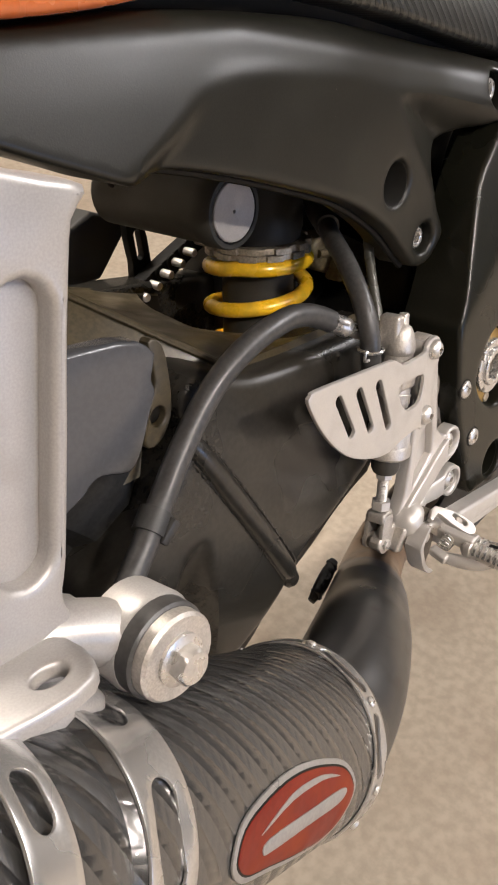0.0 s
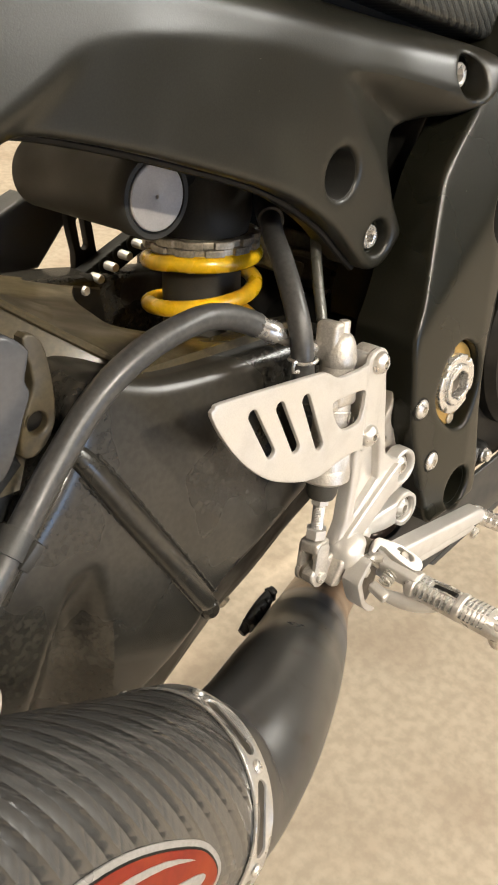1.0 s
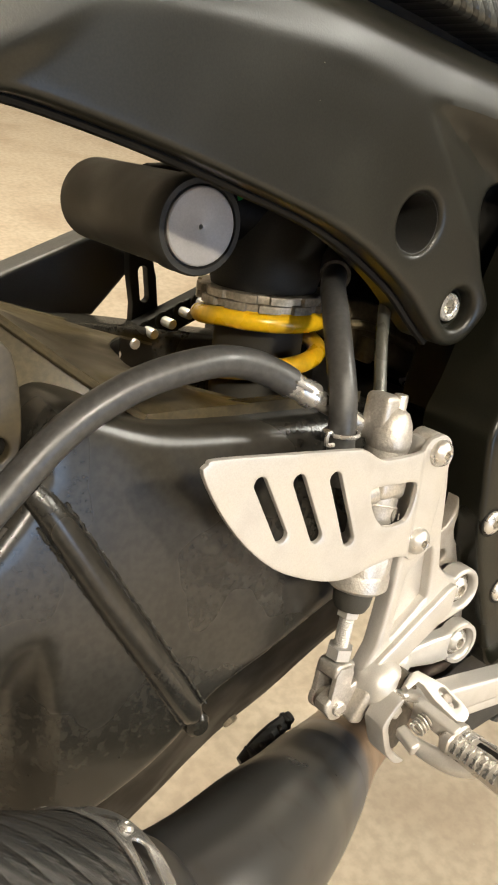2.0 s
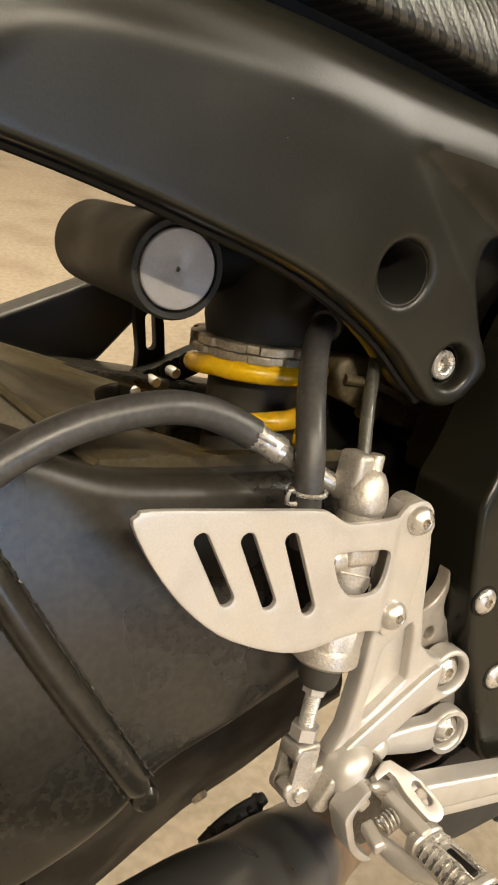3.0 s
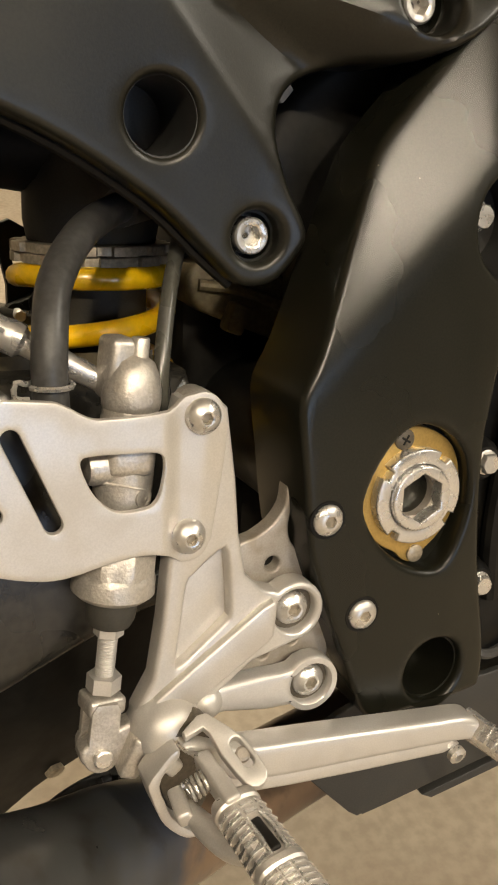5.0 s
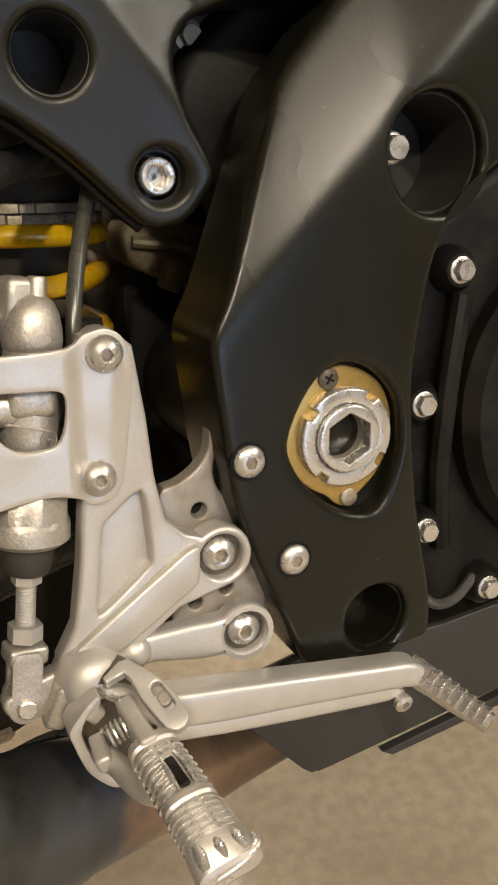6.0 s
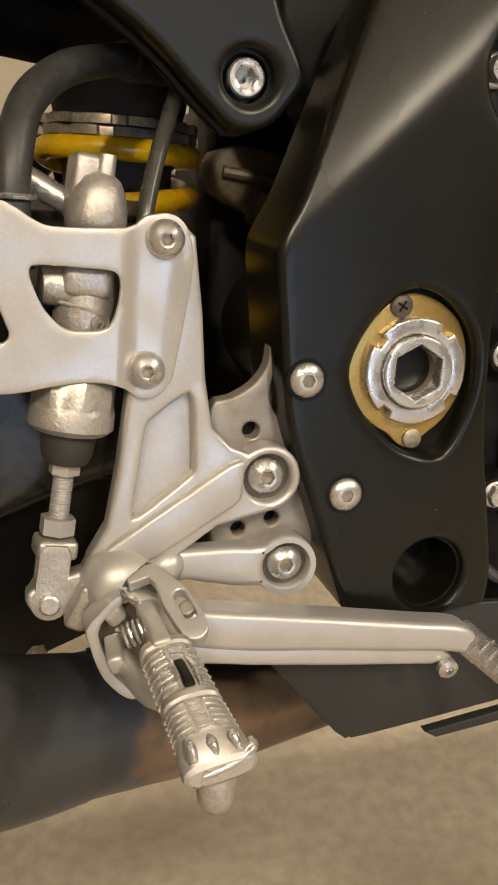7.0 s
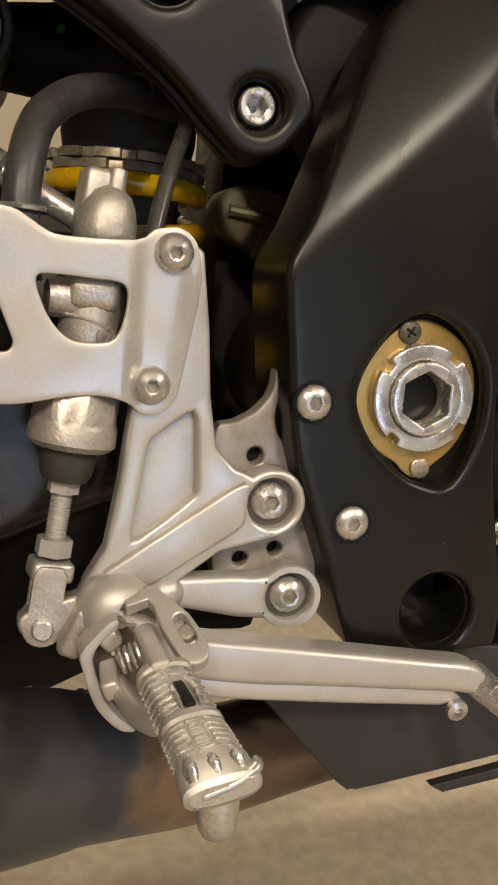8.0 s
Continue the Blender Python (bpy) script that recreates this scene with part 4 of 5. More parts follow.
# chain side
beam = [(0.05, 0.42), (0.25, 0.505), (0.45, 0.582), (0.5116, 0.5886), (0.522, 0.600), (0.543, 0.624), (0.5448, 0.6320), (0.538, 0.638), (0.5076, 0.6495), (0.4688, 0.6331), (0.30, 0.563), (0.05, 0.46)]
part("chain_guard", plate(beam, 0.632, 0.66, 0.004), PLASTIC, bike, "charcoal chain guard")
chain = part("chain", plate(smooth([(0.43, 0.537), (0.69, 0.655), (0.695, 0.640), (0.435, 0.522)], 2), 0.603, 0.617, 0.001), DEEP_BLACK, bike, "black drive chain with bright pins")
link = None
for k in range(-4, 13):
    x, z = 0.495 + 0.0152 * k, 0.5625 + 0.0070 * k
    if link is None:
        link = lathe([(0.0072, 0), (0.0072, 0.0022), (0.006, 0.003), (0, 0.003)], (0, 0, 0), OUT, 14)
        pin = lathe([(0.0040, 0), (0.0040, 0.011), (0.0034, 0.012), (0, 0.012)], (0, 0, 0), OUT, 10)
        first = part("link", link, DEEP_BLACK, chain)
        first_pin = part("pin", pin, SILVER, chain)
        link = first.data
        first.location, first_pin.location = (x, 0.602, z), (x, 0.599, z)
    else:
        part("link", link, None, chain).location = (x, 0.602, z)
        part("pin", first_pin.data, None, chain).location = (x, 0.599, z)
part("guard_stay", plate(smooth([(0.532, 0.64), (0.552, 0.638), (0.560, 0.60), (0.562, 0.575), (0.540, 0.572), (0.538, 0.60)], 2), 0.618, 0.626, 0.001, [slot(0.545, 0.625, 0.548, 0.605, 0.004)]), DEEP_BLACK, chain, "black slotted stay")

# exhaust
CLAMP, BACK = Vector((0.3213, 0.2619, 0.4177)), Vector((-1, -0.161, 0.589)).normalized()
R0 = 0.0577
silencer = part("silencer", lathe([(R0 - 0.004, -0.004), (R0, 0.0), (R0, 0.232), (R0 - 0.003, 0.236), (R0 - 0.003, 0.300), (0, 0.300)], CLAMP, BACK, 64, uv=True), CARBON, bike, "woven carbon fibre silencer")


U = Vector((0, -1, 0))
U = (U - BACK * U.dot(BACK)).normalized()
V = BACK.cross(U)
CAN = Matrix(((U.x, V.x, BACK.x, CLAMP.x), (U.y, V.y, BACK.y, CLAMP.y), (U.z, V.z, BACK.z, CLAMP.z), (0, 0, 0, 1)))


def wrapped(loop, lift, thick, s0=0.0, a0=0.0, grid=0.004, holes=(), bev=0.0004):
    """A flat shape (along the axis, round the girth) laid on the silencer, s0 along it and a0 degrees round it."""
    bm = plate(loop, 0, thick, bev, holes, 2, grid)
    for v in bm.verts:
        rad = R0 + lift + thick - v.co.y
        t = radians(a0) + v.co.z / R0
        v.co = CAN @ Vector((rad * math.cos(t), rad * math.sin(t), s0 + v.co.x))
    return bm


def band(name, at, width, step, gap, r, parent, label):
    """A flat metal strap round the silencer, pierced by long slots every step degrees."""
    full = math.pi * R0
    holes = []
    for k in range(-int(180 / step) - 1, int(180 / step) + 2):
        lo, hi = radians(step * k + gap / 2) * R0 + r, radians(step * (k + 1) - gap / 2) * R0 - r
        if lo > -full + 0.004 and hi < full - 0.004:
            holes.append(slot(width / 2, lo, width / 2, hi, r))
    side = [(0, -full + 0.004 * k) for k in range(int(2 * full / 0.004) + 1)] + [(0, full)]
    return part(name, wrapped(side[::-1] + [(width, z) for _, z in side], 0.0004, 0.0014, at, 0, 0.004, holes), BAND, parent, label)


band("front_band", -0.011, 0.018, 48, 12, 0.0042, silencer, "slotted bright metal band")
band("hanger_band", 0.201, 0.031, 64, 22, 0.0075, silencer, "wide slotted metal hanger strap")
band("rear_band", 0.267, 0.022, 40, 18, 0.0055, silencer, "slotted bright metal band")
mid = CAN @ Matrix.Translation((0, 0, -0.002))
for k in range(8):
    t = math.radians(48 * k)
    n = (mid.to_3x3() @ Vector((math.cos(t), math.sin(t), 0))).normalized()
    part("rivet", lathe([(0.0034, 0), (0.0034, 0.0008), (0.0026, 0.0018), (0.0014, 0.0021), (0.001, 0.0012), (0, 0.0012)], mid.translation + n * (R0 + 0.002), n, 14), STEEL, silencer)

pipe = [tuple(CLAMP - BACK * d) for d in (-0.004, 0.02, 0.05)] + [(0.404, 0.277, 0.393), (0.458, 0.302, 0.383), (0.497, 0.324, 0.3685), (0.530, 0.343, 0.360), (0.560, 0.362, 0.348), (0.605, 0.388, 0.333), (0.675, 0.410, 0.335), (0.80, 0.42, 0.36)]
part("link_pipe", tube(pipe[:7], [0.0555, 0.0535, 0.048, 0.0420, 0.0388, 0.0365, 0.0340], 36, 6), PIPE, bike, "dull grey exhaust link pipe")
part("mid_pipe", tube(pipe[5:], [0.0358, 0.0334, 0.0310, 0.0282, 0.027, 0.027], 36, 8), PIPE, bike, "heat-browned exhaust mid pipe")

clip = part("pipe_clip", tube([(0.500, 0.379, 0.361), (0.515, 0.3815, 0.365), (0.532, 0.3865, 0.3675), (0.550, 0.392, 0.3695)], [0.0035, 0.0062, 0.0062, 0.0040], 10, 4, 0.6), RUBBER, bike, "black plastic strap along the pipe")
for k in range(5):
    part("strap_tooth", block(0.0040, 0.010, 0.0085, Matrix.Translation((0.508 + 0.009 * k, 0.3795 + 0.0027 * k, 0.3635 + 0.0013 * k)), 0.0008, 1), RUBBER, clip)

# exhaust hanger
hang = [(0.10, 0.80), (0.165, 0.774), (0.196, 0.7645), (0.190, 0.754), (0.1865, 0.735), (0.183, 0.712), (0.179, 0.68), (0.1725, 0.635), (0.169, 0.619), (0.174, 0.606), (0.186, 0.600), (0.190, 0.585), (0.175, 0.566), (0.165, 0.545), (0.145, 0.548), (0.125, 0.562), (0.10, 0.59), (0.115, 0.615), (0.131, 0.632), (0.143, 0.69), (0.1480, 0.747), (0.14, 0.765), (0.10, 0.775)]
deep = slot(0.1545, 0.643, 0.1665, 0.728, 0.0118)
hanger = part("hanger", plate(smooth(hang, 3), 0.245, 0.268, 0.004, [deep], 4), HANGER, bike, "cast silver pillion hanger")
part("hanger_web", plate(inset(deep if area2(deep) > 0 else deep[::-1], -0.005), 0.254, 0.266, 0.001), HANGER, hanger)
part("boss_arm", tube([(0.150, 0.262, 0.600), (0.175, 0.250, 0.597), (0.200, 0.242, 0.584)], [0.017, 0.013, 0.016], 16, 5), HANGER, hanger)
foot = [(0.05, 0.245), (0.10, 0.222), (0.150, 0.214), (0.166, 0.224), (0.160, 0.250), (0.10, 0.275), (0.05, 0.275)]
part("foot_plate", plate(smooth(foot, 3), 0.0, 0.007, 0.0025, [ring(0.1495, 0.2285, 0.0075, 20, 0.0045)], 3, m=Matrix.Translation((-0.003, 0, 0.607)) @ Matrix(((1, 0, 0, 0), (0, 0, 1, 0), (0, -1, 0, 0), (0, 0, 0, 1)))), HANGER, hanger)
part("foot_block", block(0.07, 0.03, 0.035, Matrix.Translation((0.134, 0.238, 0.578)) @ pose(0, 0, 0, 0, 25, 10), 0.006, 3), HANGER, hanger)
part("boss", lathe([(0.014, -0.016), (0.0215, -0.013), (0.0225, 0.004), (0.0215, 0.006)], (0.200, 0.240, 0.584), OUT, 32), HANGER, hanger)
part("rubber_bush", lathe([(0.0205, 0.004), (0.0212, 0.006), (0.0212, 0.013), (0.020, 0.014)], (0.200, 0.240, 0.584), OUT, 32), RUBBER, hanger)
part("washer", lathe([(0.0195, 0.013), (0.0195, 0.019), (0.0182, 0.0205), (0.0, 0.0205)], (0.200, 0.240, 0.584), OUT, 32), CAST, hanger)
hex_bolt(hanger, (0.200, 0.2195, 0.584), 0.0085, 0.009, STEEL, "bolt", flange=0.0115)

# rearset: bracket, heel guard, master cylinder, brake pedal, footpeg
main = [(0.566, 0.592), (0.574, 0.585), (0.5785, 0.555), (0.581, 0.529), (0.585, 0.508), (0.594, 0.4995)] + arc(0.611, 0.4855, 0.0148, 130, -75, 12) + [(0.590, 0.4645), (0.570, 0.449)] + arc(0.552, 0.4475, 0.0175, -30, -190, 10) + \
       [(0.5425, 0.465), (0.5465, 0.492), (0.5495, 0.525), (0.5495, 0.575), (0.553, 0.590)]
panel = smooth([(0.5575, 0.508), (0.561, 0.5125), (0.572, 0.5215), (0.5755, 0.5205), (0.577, 0.505), (0.578, 0.491), (0.576, 0.487), (0.565, 0.4775), (0.555, 0.4695), (0.553, 0.4715), (0.5552, 0.490)], 2)
bracket = part("footrest_bracket", plate(main, 0.3220, 0.333, 0.0022, [panel, ring(0.611, 0.4855, 0.0108)]), SILVER, bike, "satin silver cast footrest bracket")
rib = [(0.5395, 0.4520), (0.5430, 0.4575), (0.5925, 0.4930), (0.5975, 0.4950), (0.5995, 0.4935), (0.5985, 0.4775), (0.5955, 0.4745), (0.5640, 0.4530), (0.5560, 0.4490)]
part("rib", plate(rib, 0.3178, 0.3228, 0.0018, seg=3), SILVER, bracket)
part("web", plate([(0.554, 0.512), (0.573, 0.526), (0.581, 0.524), (0.582, 0.486), (0.554, 0.463), (0.550, 0.468)], 0.3285, 0.332, 0.0005), SILVER, bracket)
arm2 = [(0.566, 0.4370), (0.578, 0.4385), (0.600, 0.4345)] + arc(0.6235, 0.4437, 0.0145, -138, 138, 14) + [(0.606, 0.4530), (0.598, 0.4535), (0.576, 0.4525), (0.566, 0.4535)]
part("lower_arm", plate(arm2, 0.3245, 0.334, 0.0032, [ring(0.6235, 0.4437, 0.0106)]), SILVER, bracket)
part("arm_knuckle", lathe([(0, -0.0078), (0.0042, -0.0065), (0.0074, -0.003), (0.0080, 0.001), (0.0068, 0.0045), (0.0036, 0.0072), (0, 0.0080)], (0.5690, 0.3270, 0.4460), OUT, 24), SILVER, bracket)
for bx, bz, by in ((0.611, 0.4855, 0.329), (0.6235, 0.4437, 0.331)):
    # seat coloured dark for the shaded gap round the bolt
    part("boss_seat", lathe([(0.0109, 0), (0.0109, 0.001), (0, 0.001)], (bx, by, bz), OUT, 24), DARK_STEEL, bracket)
    socket_bolt(bracket, (bx, by - 0.0008, bz), 0.0083, 0.0034, 0.50, STEEL)
back = [(0.6135, 0.5415), (0.612, 0.531), (0.606, 0.5225), (0.597, 0.517), (0.588, 0.513), (0.587, 0.49), (0.590, 0.46), (0.600, 0.432), (0.632, 0.430), (0.640, 0.446), (0.638, 0.462), (0.630, 0.485), (0.624, 0.503), (0.6165, 0.512), (0.6145, 0.522), (0.6175, 0.536), (0.6185, 0.5425)]
adj = part("adjuster_plate", plate(smooth(back, 3), 0.340, 0.349, 0.0014, [ring(0.607, 0.5025, 0.0038, 16), ring(0.604, 0.4562, 0.0034, 16), ring(0.6195, 0.461, 0.0034, 16)]), DULL, bike, "cast alloy adjuster plate with threaded holes")
# dark sheet added behind the threaded holes so that they look deep
part("adjuster_hole_shade", plate([(0.597, 0.452), (0.628, 0.455), (0.618, 0.51), (0.598, 0.51)], 0.3475, 0.352, 0.0005), DEEP_BLACK, adj)

GUARD = [(0.4065, 0.594), (0.4085, 0.5985), (0.414, 0.6003), (0.455, 0.5975), (0.495, 0.5945), (0.504, 0.5925), (0.5135, 0.587), (0.522, 0.5858), (0.546, 0.587), (0.553, 0.5915)] + arc(0.561, 0.5835, 0.0098, 110, 15, 6) + \
        [(0.5730, 0.574), (0.5705, 0.552), (0.5668, 0.530)] + arc(0.5555, 0.5315, 0.0108, -20, -110, 6) + [(0.546, 0.5255), (0.536, 0.5275), (0.522, 0.5262), (0.504, 0.5225), (0.490, 0.5235), (0.4725, 0.529), (0.453, 0.5385), (0.434, 0.5545), (0.418, 0.574)]


window = smooth([(0.5105, 0.5700), (0.5155, 0.5716), (0.530, 0.5712), (0.5405, 0.5706), (0.5440, 0.5670), (0.5430, 0.556), (0.5400, 0.5495), (0.5345, 0.5475), (0.524, 0.5480), (0.5165, 0.5545), (0.5120, 0.5630)], 4)
bm = plate(smooth(GUARD, 3), 0.3150, 0.3178, 0.0009, [slot(0.4385, 0.585, 0.4545, 0.5560, 0.0036), slot(0.4615, 0.583, 0.477, 0.5515, 0.0036), slot(0.4845, 0.581, 0.4995, 0.5455, 0.0036), window], 2, 0.0022)
for v in bm.verts:
    k = max(0.0, min(1.0, (v.co.x - 0.5440) / 0.0070))
    v.co.y += 0.0034 * k * k * (3 - 2 * k)
    # the outer edge of the flange slopes back beside the screws
    lean = 0.5612 + 0.115 * max(0.0, v.co.z - 0.548) + 0.10 * max(0.0, 0.540 - v.co.z)
    v.co.y += 0.20 * soft(v.co.x - lean, 0.0006) if 0.520 < v.co.z < 0.578 else 0.0
guard = part("heel_guard", bm, SILVER, bike, "satin silver slotted heel guard")
for bx, bz in ((0.561, 0.5835), (0.5555, 0.5325)):
    socket_bolt(guard, (bx, 0.3189, bz), 0.0078, 0.0026, 0.66, STEEL)

T0, T1 = Vector((0.5385, 0.334, 0.613)), Vector((0.5195, 0.331, 0.431))
DOWN = (T1 - T0).normalized()
cyl = part("master_cylinder", lathe([(0, 0.0060), (0.0045, 0.0065), (0.0080, 0.0090), (0.0104, 0.0135), (0.0118, 0.0195), (0.0122, 0.0240), (0.0119, 0.0275), (0.0113, 0.0285), (0.0116, 0.0325), (0.0116, 0.045), (0.0122, 0.047), (0.0122, 0.066), (0.0116, 0.069), (0.0118, 0.080), (0.0150, 0.084), (0.0160, 0.088)], T0, DOWN, 32), CAST, bike, "cast aluminium rear brake master cylinder")
part("nub", lathe([(0.0034, -0.0005), (0.0038, 0.0002), (0.0040, 0.008), (0.0062, 0.012)], T0 + Vector((0.0012, -0.001, 0)), DOWN, 16), CAST, cyl)
part("lug", block(0.016, 0.012, 0.026, basis(T0 + DOWN * 0.0125 + Vector((-0.0060, 0.004, 0)), DOWN), 0.003, 3), CAST, cyl)
part("cross_lug", block(0.020, 0.010, 0.014, Matrix.Translation(T0 + DOWN * 0.0470 + Vector((-0.0010, -0.0085, 0))) @ pose(0, 0, 0, 0, 4, 0), 0.0040, 3), CAST, cyl)
part("port_boss", lathe([(0.0075, -0.004), (0.0078, 0.010), (0.0066, 0.0125), (0, 0.0125)], T0 + DOWN * 0.050 + Vector((-0.0060, -0.0035, 0)), (-1, -0.15, 0), 24), CAST, cyl)
part("cast_seam", tube([T0 + DOWN * 0.056 + Vector((-0.0110, -0.0088, 0)), T0 + DOWN * 0.0575 + Vector((-0.002, -0.0122, 0)), T0 + DOWN * 0.060 + Vector((0.006, -0.0112, 0))], 0.0007, 6, 3), CAST, cyl)
part("date_disc", lathe([(0.0042, 0), (0.0042, 0.0008), (0.0036, 0.0008), (0.0035, 0.0004), (0, 0.0004)], T0 + DOWN * 0.0635 + Vector((0.0055, -0.0103, 0)), (0.45, -0.9, 0), 24), CAST, cyl)
part("mount_ear", lathe([(0.0085, 0), (0.0085, 0.010), (0.0075, 0.0115)], (0.5615, 0.335, 0.5845), OUT, 20), CAST, cyl)
part("gland", lathe([(0.0150, 0.084, 8), (0.0172, 0.087, 8), (0.0174, 0.0975, 8), (0.0170, 0.0985), (0.0176, 0.1000), (0.0178, 0.1065), (0.0150, 0.109)], T0, DOWN, 32), CAST, cyl)
part("boot", lathe([(0.0112, 0.108), (0.0112, 0.113), (0.0106, 0.119), (0.0090, 0.1225)], T0, DOWN, 24), MATT, cyl, "black rubber boot")
rod = [(0.0044, 0.118)]
for k in range(16):
    rod += [(0.0044, 0.1265 + 0.0013 * k), (0.0037, 0.1265 + 0.0013 * k + 0.00065)]
part("push_rod", lathe(rod + [(0.0044, 0.152)], T0, DOWN, 16), SILVER, cyl, "threaded steel push rod")
part("jam_nut", lathe([(0.0066, 0.1225, 6), (0.0066, 0.1275, 6)], T0, DOWN, 24), SILVER, cyl)
part("jam_nut", lathe([(0.0076, 0.1465, 6), (0.0076, 0.1535, 6)], T0, DOWN, 24), SILVER, cyl)
CP = T0 + DOWN * 0.182
yoke = [(-0.0066, 0.022), (-0.0066, 0.004)] + arc(0, 0, 0.0080, 150, 390, 12) + [(0.0066, 0.004), (0.0066, 0.022), (0.0045, 0.0255), (-0.0045, 0.0255)]
for y0, y1 in ((-0.0086, -0.0052), (0.0052, 0.0086)):
    part("clevis_cheek", plate(yoke, y0, y1, 0.0010, seg=2, m=Matrix.Translation(CP) @ pose(0, 0, 0, 0, 6, 0)), CAST, cyl, "stamped steel clevis cheek")
part("clevis", block(0.0150, 0.0172, 0.0085, basis(CP - DOWN * 0.0225, DOWN), 0.0022, 3), CAST, cyl, "bent steel clevis bridge")
part("clevis_eye", lathe([(0.0070, -0.005), (0.0070, 0.005)], CP, OUT, 20), DULL, cyl)
part("clevis_pin", lathe([(0.0044, 0), (0.0044, 0.0022), (0.0036, 0.0028), (0, 0.0028)], CP + Vector((0, -0.0084, 0)), OUT, 20), STEEL, cyl)



def figure(text, size, m, parent, mat):
    """A raised figure cast on a surface; m is its pose, with the figure in its xy plane."""
    cu = bpy.data.curves.new("figure", "FONT")
    cu.body, cu.size, cu.extrude = text, size, 0.00015
    cu.align_x, cu.align_y = "CENTER", "CENTER"
    ob = bpy.data.objects.new("figure", cu)
    scene.collection.objects.link(ob)
    me = bpy.data.meshes.new_from_object(ob.evaluated_get(bpy.context.evaluated_depsgraph_get()))
    bpy.data.objects.remove(ob)
    bm = bmesh.new()
    bm.from_mesh(me)
    bpy.data.meshes.remove(me)
    bm.transform(m)
    return part("cast_figure", bm, mat, parent)


figure("5", 0.0062, Matrix.Translation((0.5400, 0.3222, 0.5905)) @ pose(0, 0, 0, 90, 0, 0), cyl, CAST)
figure("2", 0.0050, Matrix.Translation((0.5380, 0.3191, 0.5495)) @ pose(0, 0, 0, 90, 0, 25), cyl, CAST)
hub = part("peg_hub", lathe([(0.0140, -0.012), (0.0160, -0.009), (0.0162, -0.001), (0.0154, 0.004), (0.0136, 0.0085), (0.0105, 0.0120), (0.006, 0.0142), (0, 0.0150)], (0.5480, 0.3215, 0.4415), OUT, 32), SILVER, bracket)
part("crank", plate(smooth([(0.510, 0.436), (0.520, 0.442), (0.533, 0.446), (0.543, 0.452), (0.551, 0.445), (0.546, 0.428), (0.536, 0.425), (0.524, 0.426), (0.513, 0.428)], 3), 0.3225, 0.3315, 0.002, seg=3), CAST, bracket, "cast pedal crank")
part("hub_lug", block(0.010, 0.020, 0.022, Matrix.Translation((0.5335, 0.3245, 0.4330)) @ pose(0, 0, 0, 8, 22, 0), 0.0028, 3), CAST, bracket)
lever = [(0.548, 0.444), (0.556, 0.4440), (0.568, 0.4385), (0.582, 0.4350), (0.613, 0.4315), (0.651, 0.4270), (0.680, 0.4235), (0.703, 0.4205), (0.711, 0.413), (0.706, 0.407), (0.692, 0.4085), (0.640, 0.4125), (0.603, 0.4150), (0.580, 0.4180), (0.570, 0.422), (0.556, 0.434)]
pedal = part("brake_pedal", plate(smooth(lever, 4), 0.300, 0.314, 0.0035, seg=4), SILVER, bike, "satin silver forged brake pedal")
part("pedal_flange", plate([(0.570, 0.424), (0.580, 0.4195), (0.603, 0.4165), (0.640, 0.414), (0.693, 0.410), (0.700, 0.4045), (0.690, 0.4015), (0.642, 0.4045), (0.604, 0.4075), (0.581, 0.4100), (0.572, 0.414)], 0.3025, 0.314, 0.002, seg=3), SILVER, pedal)


def tooth_mesh(w, d, h):
    """A sawtooth pad: steep at its outer end, falling towards the root."""
    bm = bmesh.new()
    lo = [bm.verts.new((sx * w / 2, sy * d / 2, 0)) for sx, sy in ((-1, -1), (1, -1), (1, 1), (-1, 1))]
    hi = [bm.verts.new((sx * w * 0.42, d * q, h * k)) for sx, q, k in ((-1, -0.42, 0.45), (1, -0.42, 0.45), (1, 0.40, 1.0), (-1, 0.40, 1.0))]
    bm.faces.new(hi)
    bm.faces.new(lo[::-1])
    for i in range(4):
        bm.faces.new((lo[i - 1], lo[i], hi[i], hi[i - 1]))
    return bm


def toothed(parent, p0, p1, up, wide, high, angles, rows, w, d, h, name="tooth", skip=()):
    """Rows of wedge-shaped grip teeth on an oval bar from p0 to p1; wide and high are the half axes at both ends."""
    p0, p1 = Vector(p0), Vector(p1)
    a = (p1 - p0).normalized()
    up = (Vector(up) - a * Vector(up).dot(a)).normalized()
    across = a.cross(up)
    mesh = None
    for i in range(rows):
        t = (i + 0.5) / rows
        wi, hi = wide[0] + (wide[1] - wide[0]) * t, high[0] + (high[1] - high[0]) * t
        for j, ang in enumerate(angles):
            if (i, j) in skip:
                continue
            n = (up * (math.cos(ang) / hi) + across * (math.sin(ang) / wi)).normalized()
            at = p0 + (p1 - p0) * t + across * (math.sin(ang) * wi) + up * (math.cos(ang) * hi) - n * 0.0006
            side = a.cross(n)
            if mesh is None:
                ob = part(name, tooth_mesh(w, d, h), WORN, parent, sharp=20)
                mesh = ob.data
            else:
                ob = part(name, mesh, None, parent)
            ob.matrix_basis = Matrix(((side.x, a.x, n.x, at.x), (side.y, a.y, n.y, at.y), (side.z, a.z, n.z, at.z), (0, 0, 0, 1)))


